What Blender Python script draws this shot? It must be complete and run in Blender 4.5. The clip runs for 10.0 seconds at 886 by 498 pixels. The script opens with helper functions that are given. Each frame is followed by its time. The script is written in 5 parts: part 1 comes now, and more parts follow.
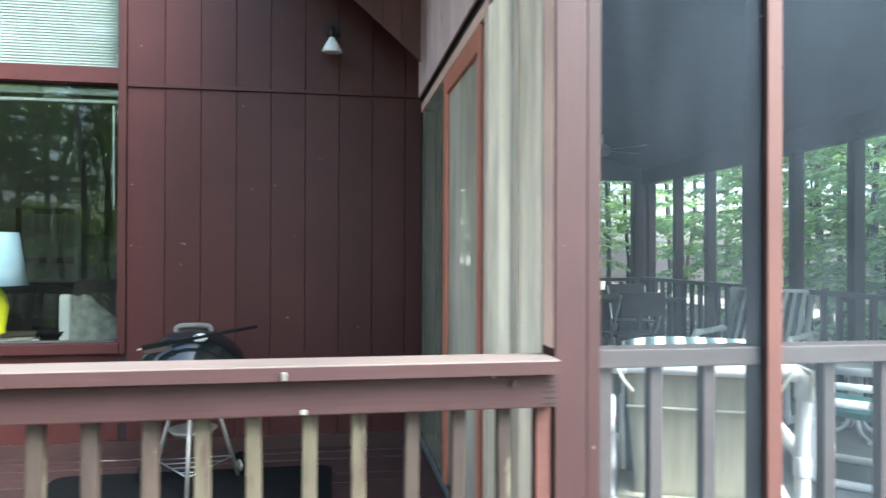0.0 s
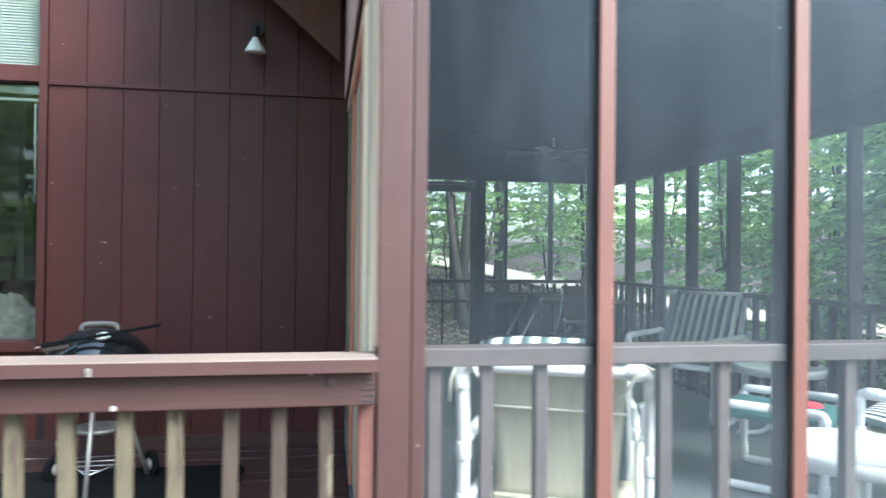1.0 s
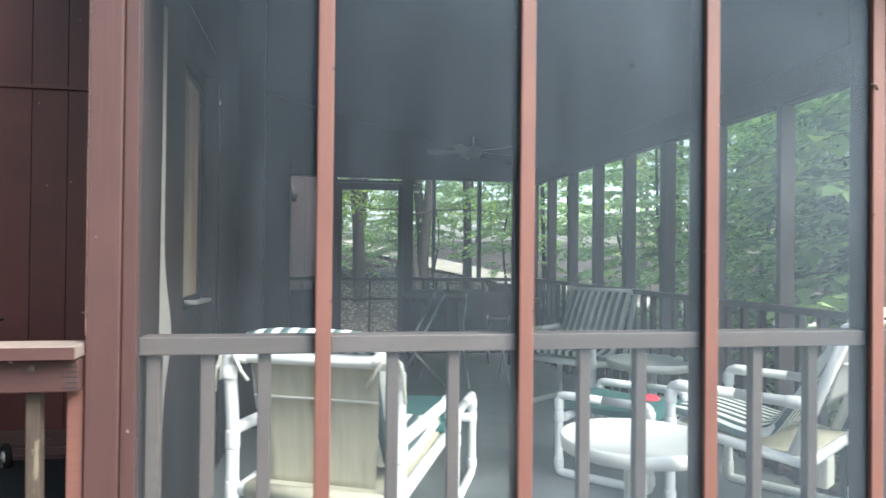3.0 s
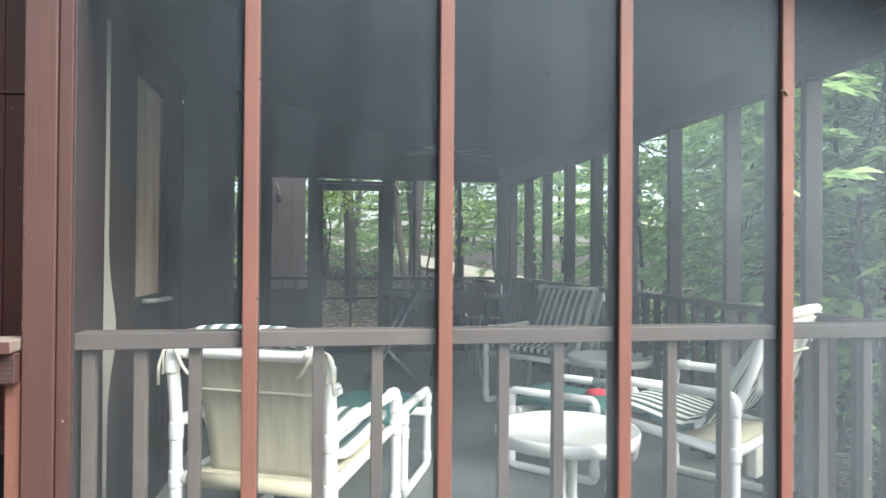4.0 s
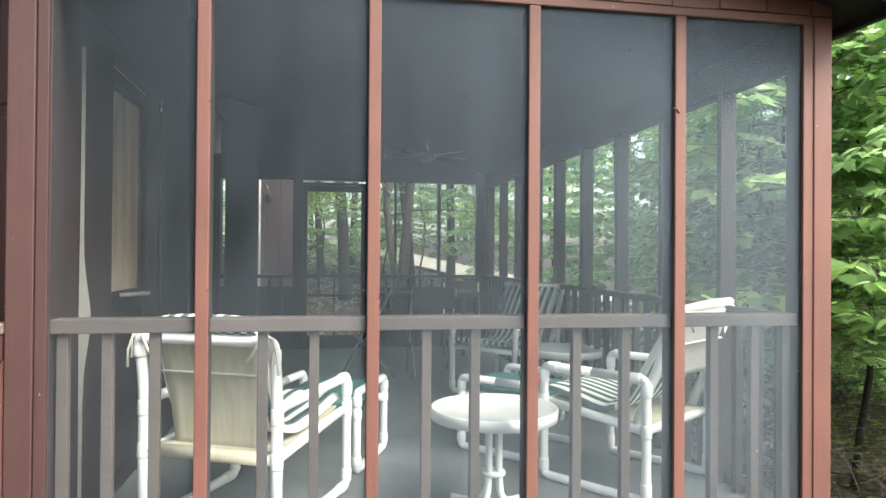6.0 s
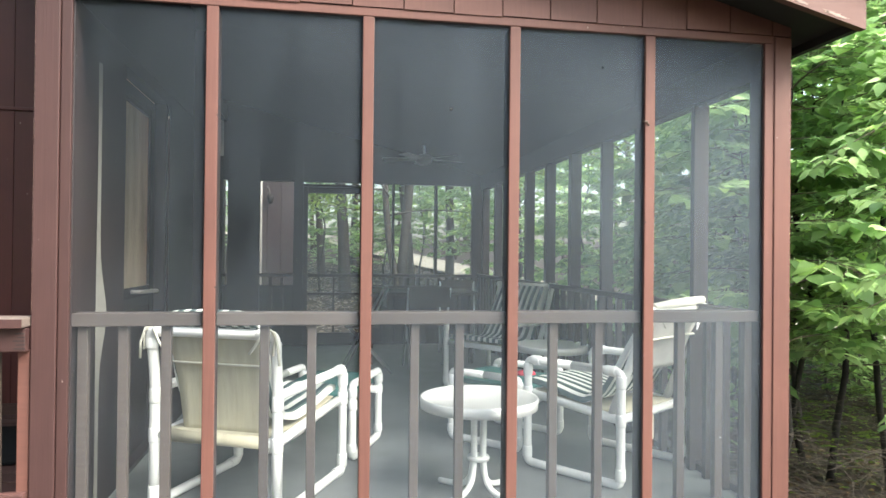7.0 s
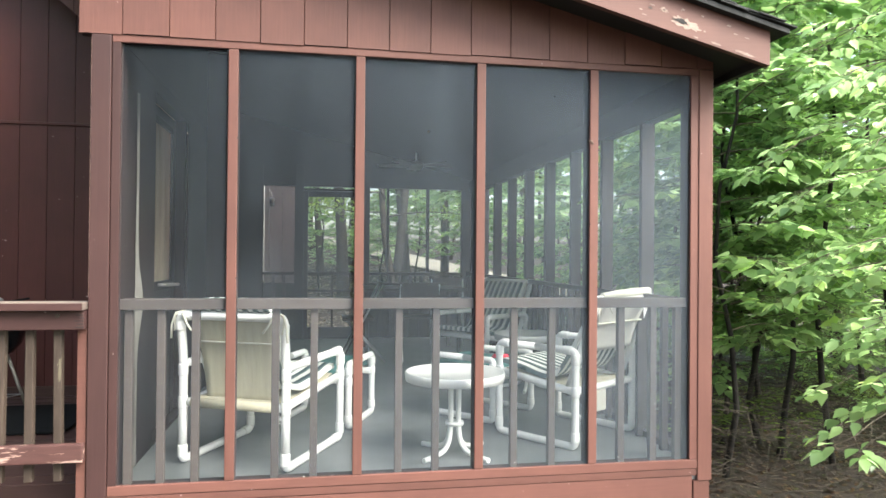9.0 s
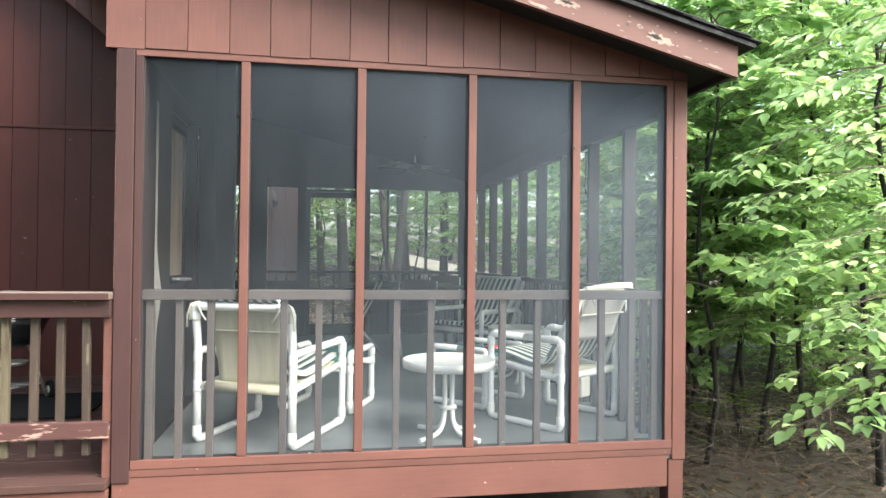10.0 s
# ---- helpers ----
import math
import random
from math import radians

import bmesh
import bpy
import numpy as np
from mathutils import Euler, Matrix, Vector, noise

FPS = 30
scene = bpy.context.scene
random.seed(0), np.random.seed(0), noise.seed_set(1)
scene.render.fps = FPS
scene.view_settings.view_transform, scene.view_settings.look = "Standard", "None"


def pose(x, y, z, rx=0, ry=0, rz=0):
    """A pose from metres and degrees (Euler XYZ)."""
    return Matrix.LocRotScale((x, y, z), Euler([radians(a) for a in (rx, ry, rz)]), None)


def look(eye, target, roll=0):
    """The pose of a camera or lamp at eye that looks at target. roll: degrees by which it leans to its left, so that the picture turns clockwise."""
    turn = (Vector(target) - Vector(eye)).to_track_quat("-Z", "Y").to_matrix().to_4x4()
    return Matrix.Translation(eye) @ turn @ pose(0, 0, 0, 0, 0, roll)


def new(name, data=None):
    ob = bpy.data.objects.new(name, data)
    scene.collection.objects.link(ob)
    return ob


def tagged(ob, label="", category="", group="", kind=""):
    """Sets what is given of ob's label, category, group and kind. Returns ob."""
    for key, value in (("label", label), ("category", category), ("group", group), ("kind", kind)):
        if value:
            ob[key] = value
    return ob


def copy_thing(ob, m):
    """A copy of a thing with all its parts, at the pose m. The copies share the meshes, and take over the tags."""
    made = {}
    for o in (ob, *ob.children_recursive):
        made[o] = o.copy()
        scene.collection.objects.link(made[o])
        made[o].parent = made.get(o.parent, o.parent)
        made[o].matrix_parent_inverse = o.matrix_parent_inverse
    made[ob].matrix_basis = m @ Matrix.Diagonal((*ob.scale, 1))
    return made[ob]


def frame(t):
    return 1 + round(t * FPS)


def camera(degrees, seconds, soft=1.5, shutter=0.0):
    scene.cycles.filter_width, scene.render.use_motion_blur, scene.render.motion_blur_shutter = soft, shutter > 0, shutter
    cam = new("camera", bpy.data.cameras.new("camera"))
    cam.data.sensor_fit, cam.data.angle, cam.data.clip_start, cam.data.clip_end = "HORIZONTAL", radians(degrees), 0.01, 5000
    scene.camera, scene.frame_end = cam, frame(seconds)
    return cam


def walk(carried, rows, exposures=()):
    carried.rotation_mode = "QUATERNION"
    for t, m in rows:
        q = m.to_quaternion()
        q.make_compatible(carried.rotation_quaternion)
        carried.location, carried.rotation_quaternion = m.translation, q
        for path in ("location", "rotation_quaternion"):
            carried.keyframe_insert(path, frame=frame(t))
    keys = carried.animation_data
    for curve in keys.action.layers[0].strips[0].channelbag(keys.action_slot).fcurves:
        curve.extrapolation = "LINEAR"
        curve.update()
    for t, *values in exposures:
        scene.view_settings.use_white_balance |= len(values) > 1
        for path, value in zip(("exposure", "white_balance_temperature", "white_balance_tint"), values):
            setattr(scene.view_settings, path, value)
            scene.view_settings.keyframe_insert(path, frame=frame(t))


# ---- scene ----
cam = camera(65.6, 10.0, shutter=0.75)
EXPOSURES = [(0.0, 3.43, 5600, 0), (1.5, 3.40, 5600, 0), (3.0, 3.15, 6050, 2), (5.5, 3.05, 6550, 3), (10.0, 3.01, 6500, 4)]
PATH = [
    (0, (-0.565, -1.7, 1.171), (-0.24, 0.274, 1.184), 0.2),
    (0.5, (-0.361, -1.743, 1.17), (-0.028, 0.229, 1.186), 0.6),
    (1, (-0.138, -1.785, 1.166), (0.203, 0.185, 1.185), 0.6),
    (1.5, (0.077, -1.844, 1.154), (0.432, 0.124, 1.176), 0.7),
    (2, (0.28, -1.881, 1.145), (0.645, 0.085, 1.174), 0.6),
    (2.5, (0.454, -1.925, 1.165), (0.82, 0.041, 1.178), 0.6),
    (3, (0.605, -1.978, 1.152), (0.96, -0.01, 1.171), 0.6),
    (4.5, (0.9, -2.228, 1.155), (1.252, -0.259, 1.171), 0.4),
    (5, (0.959, -2.322, 1.151), (1.309, -0.353, 1.166), 0.4),
    (5.5, (1.001, -2.41, 1.147), (1.349, -0.441, 1.164), 0.3),
    (6.8, (1.048, -2.687, 1.155), (1.389, -0.716, 1.169), 0.7),
    (7, (1.045, -2.742, 1.155), (1.388, -0.771, 1.17), 0.6),
    (7.5, (1.053, -2.886, 1.152), (1.398, -0.916, 1.169), 0.5),
    (8, (1.049, -3.035, 1.146), (1.398, -1.065, 1.164), 0.5),
    (8.5, (1.051, -3.196, 1.132), (1.397, -1.226, 1.156), 0.5),
    (9, (1.036, -3.353, 1.135), (1.383, -1.383, 1.153), 0.5),
    (9.5, (1.03, -3.512, 1.126), (1.374, -1.542, 1.144), 0.5),
    (10, (1.016, -3.658, 1.104), (1.362, -1.688, 1.126), 0.6),
]
walk(cam, [(t, look(eye, target, roll)) for t, eye, target, roll in PATH], EXPOSURES)

# ---- world and sun ----
world = bpy.data.worlds.new("world")
scene.world = world
world.use_nodes = True
wn = world.node_tree.nodes
wl = world.node_tree.links
sky = wn.new("ShaderNodeTexSky")
sky.sky_type, sky.sun_disc = "NISHITA", False
sky.sun_elevation, sky.sun_rotation = radians(46), radians(132.5)
sky.air_density, sky.dust_density, sky.ozone_density = 1.0, 4.0, 1.0
haze = wn.new("ShaderNodeHueSaturation")
haze.inputs["Saturation"].default_value = 0.8
wl.new(sky.outputs["Color"], haze.inputs["Color"])
wl.new(haze.outputs["Color"], wn["Background"].inputs["Color"])
wn["Background"].inputs["Strength"].default_value = 0.1
sun = new("sun", bpy.data.lights.new("sun", "SUN"))
sun.data.energy, sun.data.angle, sun.data.color = 1.5, radians(40), (1.0, 0.97, 0.92)
sun.matrix_world = look((12, -11, 17), (0, 0, 0))

# ---- materials ----
def mat(name, rough=0.6, metal=0.0):
    m = bpy.data.materials.new(name)
    m.use_nodes = True
    b = m.node_tree.nodes["Principled BSDF"]
    b.inputs["Roughness"].default_value = rough
    b.inputs["Metallic"].default_value = metal
    return m, m.node_tree.nodes, m.node_tree.links, b


def noise_tex(n, l, scale, detail=5.0, stretch=(1, 1, 1), rough=0.6, shift=None):
    tc = n.new("ShaderNodeTexCoord")
    mp = n.new("ShaderNodeMapping")
    mp.inputs["Scale"].default_value = stretch
    l.new(tc.outputs["Object"], mp.inputs["Vector"])
    t = n.new("ShaderNodeTexNoise")
    t.inputs["Scale"].default_value, t.inputs["Detail"].default_value = scale, detail
    t.inputs["Roughness"].default_value = rough
    src = mp.outputs["Vector"]
    if shift:
        add = n.new("ShaderNodeVectorMath")
        add.operation = "ADD"
        l.new(src, add.inputs[0])
        l.new(shift, add.inputs[1])
        src = add.outputs[0]
    l.new(src, t.inputs["Vector"])
    return t


def ramp(n, l, src, stops):
    r = n.new("ShaderNodeValToRGB")
    e = r.color_ramp.elements
    while len(e) < len(stops):
        e.new(0.5)
    for k, (p, c) in zip(e, stops):
        k.position, k.color = p, (*c, 1)
    l.new(src, r.inputs["Fac"])
    return r


def blend(n, l, fac, a, b, kind="MIX"):
    x = n.new("ShaderNodeMix")
    x.data_type, x.blend_type = "RGBA", kind
    for s, v in ((x.inputs[0], fac), (x.inputs[6], a), (x.inputs[7], b)):
        if isinstance(v, (int, float)):
            s.default_value = v
        elif isinstance(v, tuple):
            s.default_value = (*v, 1)
        else:
            l.new(v, s)
    return x.outputs[2]


def bump(n, l, b, src, strength, dist=0.004):
    k = n.new("ShaderNodeBump")
    k.inputs["Strength"].default_value, k.inputs["Distance"].default_value = strength, dist
    l.new(src, k.inputs["Height"])
    l.new(k.outputs["Normal"], b.inputs["Normal"])


def painted(name, base, stretch=(14, 14, 1.2), dark=0.72, lite=1.18, rough=0.55, chip=None, chip_at=0.7, spot=0.0):
    """Weathered exterior paint on wood: grain, blotches, chips of bare wood."""
    m, n, l, b = mat(name, rough)
    b.inputs["Specular IOR Level"].default_value = 0.28
    info = n.new("ShaderNodeObjectInfo")
    comb = n.new("ShaderNodeCombineXYZ")
    mul = n.new("ShaderNodeMath")
    mul.operation = "MULTIPLY"
    mul.inputs[1].default_value = 37.0
    l.new(info.outputs["Random"], mul.inputs[0])
    for k in "XYZ":
        l.new(mul.outputs[0], comb.inputs[k])
    sh = comb.outputs[0]
    g = noise_tex(n, l, 6.0, 6.0, stretch, shift=sh)
    big = noise_tex(n, l, 2.2, 4.0, shift=sh)
    c0 = tuple(v * (0.4 + 0.6 * dark) for v in base)
    c1 = tuple(min(1, v * (0.4 + 0.6 * lite)) for v in base)
    col = ramp(n, l, g.outputs["Fac"], [(0.3, c0), (0.7, c1)]).outputs["Color"]
    tone = ramp(n, l, big.outputs["Fac"], [(0.3, (0.78, 0.78, 0.8)), (0.7, (1.1, 1.08, 1.06))]).outputs["Color"]
    col = blend(n, l, 0.8, col, tone, "MULTIPLY")
    tw = ramp(n, l, info.outputs["Random"], [(0.0, (0.9, 0.9, 0.9)), (1.0, (1.08, 1.08, 1.08))]).outputs["Color"]
    col = blend(n, l, 1.0, col, tw, "MULTIPLY")
    if chip:
        c = noise_tex(n, l, 9.0, 8.0, tuple(v * 0.35 for v in stretch), 0.7, shift=sh)
        f = ramp(n, l, c.outputs["Fac"], [(chip_at, (0, 0, 0)), (chip_at + 0.03, (1, 1, 1))]).outputs["Color"]
        col = blend(n, l, f, col, chip)
    fl_ = noise_tex(n, l, 38.0, 1.5, shift=sh)
    ff = ramp(n, l, fl_.outputs["Fac"], [(0.775, (0, 0, 0)), (0.80, (1, 1, 1))]).outputs["Color"]
    col = blend(n, l, ff, col, tuple(min(0.6, 0.16 + 1.6 * v) for v in base))
    l.new(col, b.inputs["Base Color"])
    bump(n, l, b, g.outputs["Fac"], 0.2)
    return m


def plain(name, base, rough=0.5, metal=0.0, var=0.12, scale=8.0, spec=0.5, bmp=0.1, stretch=(1, 1, 1)):
    m, n, l, b = mat(name, rough, metal)
    t = noise_tex(n, l, scale, 6.0, stretch)
    col = ramp(n, l, t.outputs["Fac"], [(0.3, tuple(v * (1 - var) for v in base)), (0.7, tuple(min(1, v * (1 + var)) for v in base))])
    l.new(col.outputs["Color"], b.inputs["Base Color"])
    b.inputs["Specular IOR Level"].default_value = spec
    if bmp:
        bump(n, l, b, t.outputs["Fac"], bmp)
    return m


MAROON = (0.110, 0.048, 0.0385)
M_SIDING = painted("siding_paint", MAROON, (16, 16, 0.9), 0.88, 1.10, chip=(0.36, 0.30, 0.28), chip_at=0.80)
# siding maroon darkened: the shade in the deck recess is put into it
M_HOUSE = painted("shade_toned_siding_paint", (0.058, 0.0165, 0.0145), (16, 16, 0.9), 0.88, 1.10, 0.5, chip=(0.30, 0.24, 0.23), chip_at=0.81)
M_POST = painted("dark_brown_post_paint", (0.047, 0.0225, 0.0212), (16, 16, 0.7), 0.86, 1.12, chip=(0.36, 0.28, 0.26), chip_at=0.73)
M_TRIM = painted("trim_paint", MAROON, (16, 16, 0.7), 0.88, 1.10, chip=(0.42, 0.33, 0.30), chip_at=0.79)
M_MULL = painted("mullion_paint", MAROON, (16, 16, 0.7), 0.88, 1.10, chip=(0.42, 0.33, 0.30), chip_at=0.80)
M_RAILH = painted("rail_paint", (0.047, 0.0225, 0.0212), (0.9, 14, 14), 0.86, 1.12, chip=(0.42, 0.36, 0.33), chip_at=0.77)
# dimmer and greyer than the siding: the pier's shade is in the paint
M_PIER = painted("shade_greyed_siding_paint", (0.034, 0.025, 0.0275), (16, 16, 0.9), 0.88, 1.10)
M_RIM = painted("rim_paint", MAROON, (0.7, 14, 14), 0.88, 1.10, chip=(0.45, 0.36, 0.33), chip_at=0.75)
M_WORN = painted("worn_rail_paint", (0.0762, 0.0359, 0.0324), (1.6, 10, 10), chip=(0.30, 0.20, 0.17), chip_at=0.58)
M_CAP = painted("pale_toplit_cap", (0.130, 0.103, 0.090), (0.8, 12, 12), 0.85, 1.12, chip=(0.19, 0.10, 0.085), chip_at=0.60)
M_INNER = painted("inner_stud_dark_brown", (0.0215, 0.0145, 0.0150), (14, 14, 0.8), 0.85, 1.12)
M_INRAIL = painted("inner_rail_paint", (0.0593, 0.0497, 0.0467), (0.9, 14, 14), 0.85, 1.12)
M_BALUST = painted("weathered_baluster", (0.0819, 0.0690, 0.0462), (10, 10, 1.5), dark=0.55, lite=1.35, chip=(0.05, 0.034, 0.027), chip_at=0.57)
M_BALUST2 = painted("brown_baluster", (0.0468, 0.0340, 0.0272), (10, 10, 1.5), dark=0.6, lite=1.35, chip=(0.10, 0.085, 0.06), chip_at=0.62)
M_DECK = painted("deck_paint", (0.052, 0.027, 0.0235), (0.8, 12, 12), chip=(0.36, 0.28, 0.24), chip_at=0.66)
M_ORANGE = painted("door_edge_paint", (0.50, 0.185, 0.118), (14, 14, 0.8), 0.88, 1.1, chip=(0.40, 0.30, 0.25), chip_at=0.72)
M_PEACH = painted("bleached_lit_edge_paint", (0.72, 0.46, 0.35), (14, 14, 0.8), 0.85, 1.12, chip=(0.2, 0.09, 0.06), chip_at=0.68)
M_BLEACH = painted("bleached_siding_paint", (0.68, 0.48, 0.43), (16, 16, 0.7), 0.7, 1.2, chip=(0.22, 0.09, 0.075), chip_at=0.62)
M_FLOOR = plain("porch_floor_paint", (0.1439, 0.1566, 0.1608), 0.45, var=0.12, scale=5.0)
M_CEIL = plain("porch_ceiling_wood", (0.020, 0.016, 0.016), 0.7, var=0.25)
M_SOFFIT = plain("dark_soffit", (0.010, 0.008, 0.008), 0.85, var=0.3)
M_DARKWOOD = plain("dark_wood", (0.045, 0.034, 0.029), 0.7, spec=0.25, var=0.25)
M_SHINGLE = plain("roof_shingle", (0.0175, 0.0175, 0.0185), 0.9, var=0.4, scale=30, bmp=0.5)
M_PVC = plain("white_pvc", (0.80, 0.81, 0.80), 0.32, var=0.03, scale=10, bmp=0.02)
M_TABLE = plain("white_resin", (0.70, 0.715, 0.705), 0.38, var=0.03, scale=10, bmp=0.02)
M_SLING = plain("cream_sling", (0.4194, 0.3920, 0.2924), 0.85, var=0.10, scale=9, bmp=1.0, stretch=(3.0, 1.0, 0.45))
M_PALESLING = plain("pale_sling", (0.50, 0.49, 0.46), 0.85, var=0.08, scale=12, bmp=0.3)
M_TIE = plain("cream_tie", (0.576, 0.56, 0.48), 0.85, var=0.05)
M_TEAL = plain("teal_cushion", (0.028, 0.115, 0.108), 0.85, var=0.15, scale=15, bmp=0.25)
M_RED = plain("red_cloth", (0.60, 0.03, 0.06), 0.8, var=0.1)
M_BLACK = plain("black_enamel", (0.010, 0.012, 0.013), 0.12, var=0.1, spec=0.7, bmp=0.0)
M_MATBLK = plain("black_rubber", (0.006, 0.0065, 0.007), 0.95, spec=0.1, var=0.3, scale=40, bmp=0.4)
M_ALU = plain("dull_aluminium", (0.34, 0.32, 0.295), 0.62, 0.8, var=0.18, scale=14)
M_STEEL = plain("grey_steel", (0.45, 0.46, 0.47), 0.4, 0.9, var=0.1)
M_WHITE = plain("white_metal", (0.78, 0.78, 0.75), 0.4, var=0.05)
M_BLIND = plain("white_blind", (0.40, 0.41, 0.40), 0.5, var=0.03, bmp=0.0)
M_HOUSEIN = plain("room_wall", (0.16, 0.15, 0.13), 0.9, var=0.15, scale=2)
M_ROOMFLOOR = plain("room_carpet", (0.10, 0.08, 0.065), 0.95, var=0.2)
M_SHADE = plain("lamp_shade", (0.64, 0.82, 0.95), 0.8, var=0.03, bmp=0.0)
M_YELLOW = plain("yellow_ceramic", (0.72, 0.66, 0.02), 0.25, var=0.05, bmp=0.0)
M_SOFA = plain("sofa_fabric", (0.035, 0.028, 0.026), 0.9, var=0.3, scale=20)
M_PILLOW = plain("pillow_fabric", (0.22, 0.21, 0.19), 0.9, var=0.35, scale=18)
M_PAPER = plain("paper", (0.6, 0.6, 0.58), 0.8, var=0.1)
M_STRIP = plain("loose_screen_strip", (0.135, 0.130, 0.118), 0.8, var=0.15)
M_FAN = plain("fan_wood", (0.2380, 0.2261, 0.2142), 0.5, var=0.1)
M_LANE = plain("pale_gravel", (0.27, 0.245, 0.21), 0.9, var=0.2, scale=3)
M_PEEL = plain("bare_weathered_wood", (0.2635, 0.1893, 0.1587), 0.85, var=0.25, scale=40)
M_TRUNK = plain("bark", (0.046, 0.038, 0.031), 0.95, var=0.5, scale=18, bmp=0.8)
M_STEM = plain("dark_stem_bark", (0.014, 0.0115, 0.010), 0.95, var=0.5, scale=24, bmp=0.6)
M_BRUSH = plain("dead_twig", (0.060, 0.046, 0.036), 0.95, var=0.5, scale=6, bmp=0.2)
M_TWIG = plain("twig_bark", (0.110, 0.088, 0.066), 0.9, var=0.3, scale=30)


def stripes(name, cols, period):
    m, n, l, b = mat(name, 0.85)
    tc = n.new("ShaderNodeTexCoord")
    sep = n.new("ShaderNodeSeparateXYZ")
    l.new(tc.outputs["Object"], sep.inputs[0])
    w = noise_tex(n, l, 3.0, 2.0)
    wob = n.new("ShaderNodeMath")
    wob.operation = "MULTIPLY_ADD"
    wob.inputs[1].default_value = 0.03
    l.new(w.outputs["Fac"], wob.inputs[0])
    l.new(sep.outputs["X"], wob.inputs[2])
    d = n.new("ShaderNodeMath")
    d.operation = "DIVIDE"
    d.inputs[1].default_value = period
    l.new(wob.outputs[0], d.inputs[0])
    fr = n.new("ShaderNodeMath")
    fr.operation = "FRACT"
    l.new(d.outputs[0], fr.inputs[0])
    r = ramp(n, l, fr.outputs[0], cols)
    r.color_ramp.interpolation = "CONSTANT"
    weave = noise_tex(n, l, 120.0, 2.0)
    tone = ramp(n, l, weave.outputs["Fac"], [(0.3, (0.85, 0.85, 0.85)), (0.7, (1.05, 1.05, 1.05))]).outputs["Color"]
    l.new(blend(n, l, 1.0, r.outputs["Color"], tone, "MULTIPLY"), b.inputs["Base Color"])
    bump(n, l, b, weave.outputs["Fac"], 0.2, 0.002)
    return m


M_STRIPE = stripes("striped_cushion", [(0.0, (0.74, 0.76, 0.72)), (0.46, (0.035, 0.065, 0.07)), (0.80, (0.10, 0.15, 0.15))], 0.06)


def mesh_screen(name, cover, col, stain=0.0, sheen=None, drift=None):
    """Insect screen: fine wires seen as a partly see-through sheet, with dust."""
    m = bpy.data.materials.new(name)
    m.use_nodes = True
    n, l = m.node_tree.nodes, m.node_tree.links
    n.clear()
    out = n.new("ShaderNodeOutputMaterial")
    mix = n.new("ShaderNodeMixShader")
    tr = n.new("ShaderNodeBsdfTransparent")
    di = n.new("ShaderNodeBsdfDiffuse")
    t = noise_tex(n, l, 2.0, 5.0, (1.5, 1.5, 0.35))
    c = ramp(n, l, t.outputs["Fac"], [(0.3, tuple(v * (1 - stain) for v in col)), (0.7, tuple(v * (1 + stain) for v in col))])
    sp = noise_tex(n, l, 110.0, 1.0)
    spk = ramp(n, l, sp.outputs["Fac"], [(0.745, (0, 0, 0)), (0.775, (1, 1, 1))])
    l.new(blend(n, l, spk.outputs["Color"], c.outputs["Color"], (0.4, 0.4, 0.39)), di.inputs["Color"])
    f = n.new("ShaderNodeMapRange")
    f.inputs[1].default_value, f.inputs[2].default_value = 0.3, 0.7
    f.inputs[3].default_value, f.inputs[4].default_value = cover - 0.06, cover + 0.07
    t2 = noise_tex(n, l, 1.3, 4.0)
    l.new(t2.outputs["Fac"], f.inputs[0])
    amount = f.outputs[0]
    if drift:
        # cover grows along x, towards the open corner
        tc = n.new("ShaderNodeTexCoord")
        sep = n.new("ShaderNodeSeparateXYZ")
        l.new(tc.outputs["Object"], sep.inputs[0])
        g = n.new("ShaderNodeMapRange")
        g.inputs[2].default_value = 3.0
        l.new(sep.outputs["X"], g.inputs[0])
        g = ramp(n, l, g.outputs[0], [(x / 3, (v, v, v)) for x, v in drift])
        add = n.new("ShaderNodeMath")
        l.new(amount, add.inputs[0])
        l.new(g.outputs["Color"], add.inputs[1])
        # rain has run the dust into faint upright streaks
        st = noise_tex(n, l, 9.0, 4.0, (1.6, 1.6, 0.10))
        run = n.new("ShaderNodeMapRange")
        run.inputs[1].default_value, run.inputs[2].default_value = 0.35, 0.65
        run.inputs[3].default_value, run.inputs[4].default_value = -0.022, 0.022
        l.new(st.outputs["Fac"], run.inputs[0])
        both = n.new("ShaderNodeMath")
        l.new(add.outputs[0], both.inputs[0])
        l.new(run.outputs[0], both.inputs[1])
        amount = both.outputs[0]
    l.new(amount, mix.inputs[0])
    l.new(tr.outputs[0], mix.inputs[1])
    wire = di.outputs[0]
    if sheen:
        gl = n.new("ShaderNodeBsdfGlossy")
        gl.inputs["Color"].default_value = (*sheen, 1)
        gl.inputs["Roughness"].default_value = 0.52
        add = n.new("ShaderNodeAddShader")
        l.new(di.outputs[0], add.inputs[0])
        l.new(gl.outputs[0], add.inputs[1])
        wire = add.outputs[0]
    l.new(wire, mix.inputs[2])
    l.new(mix.outputs[0], out.inputs["Surface"])
    return m


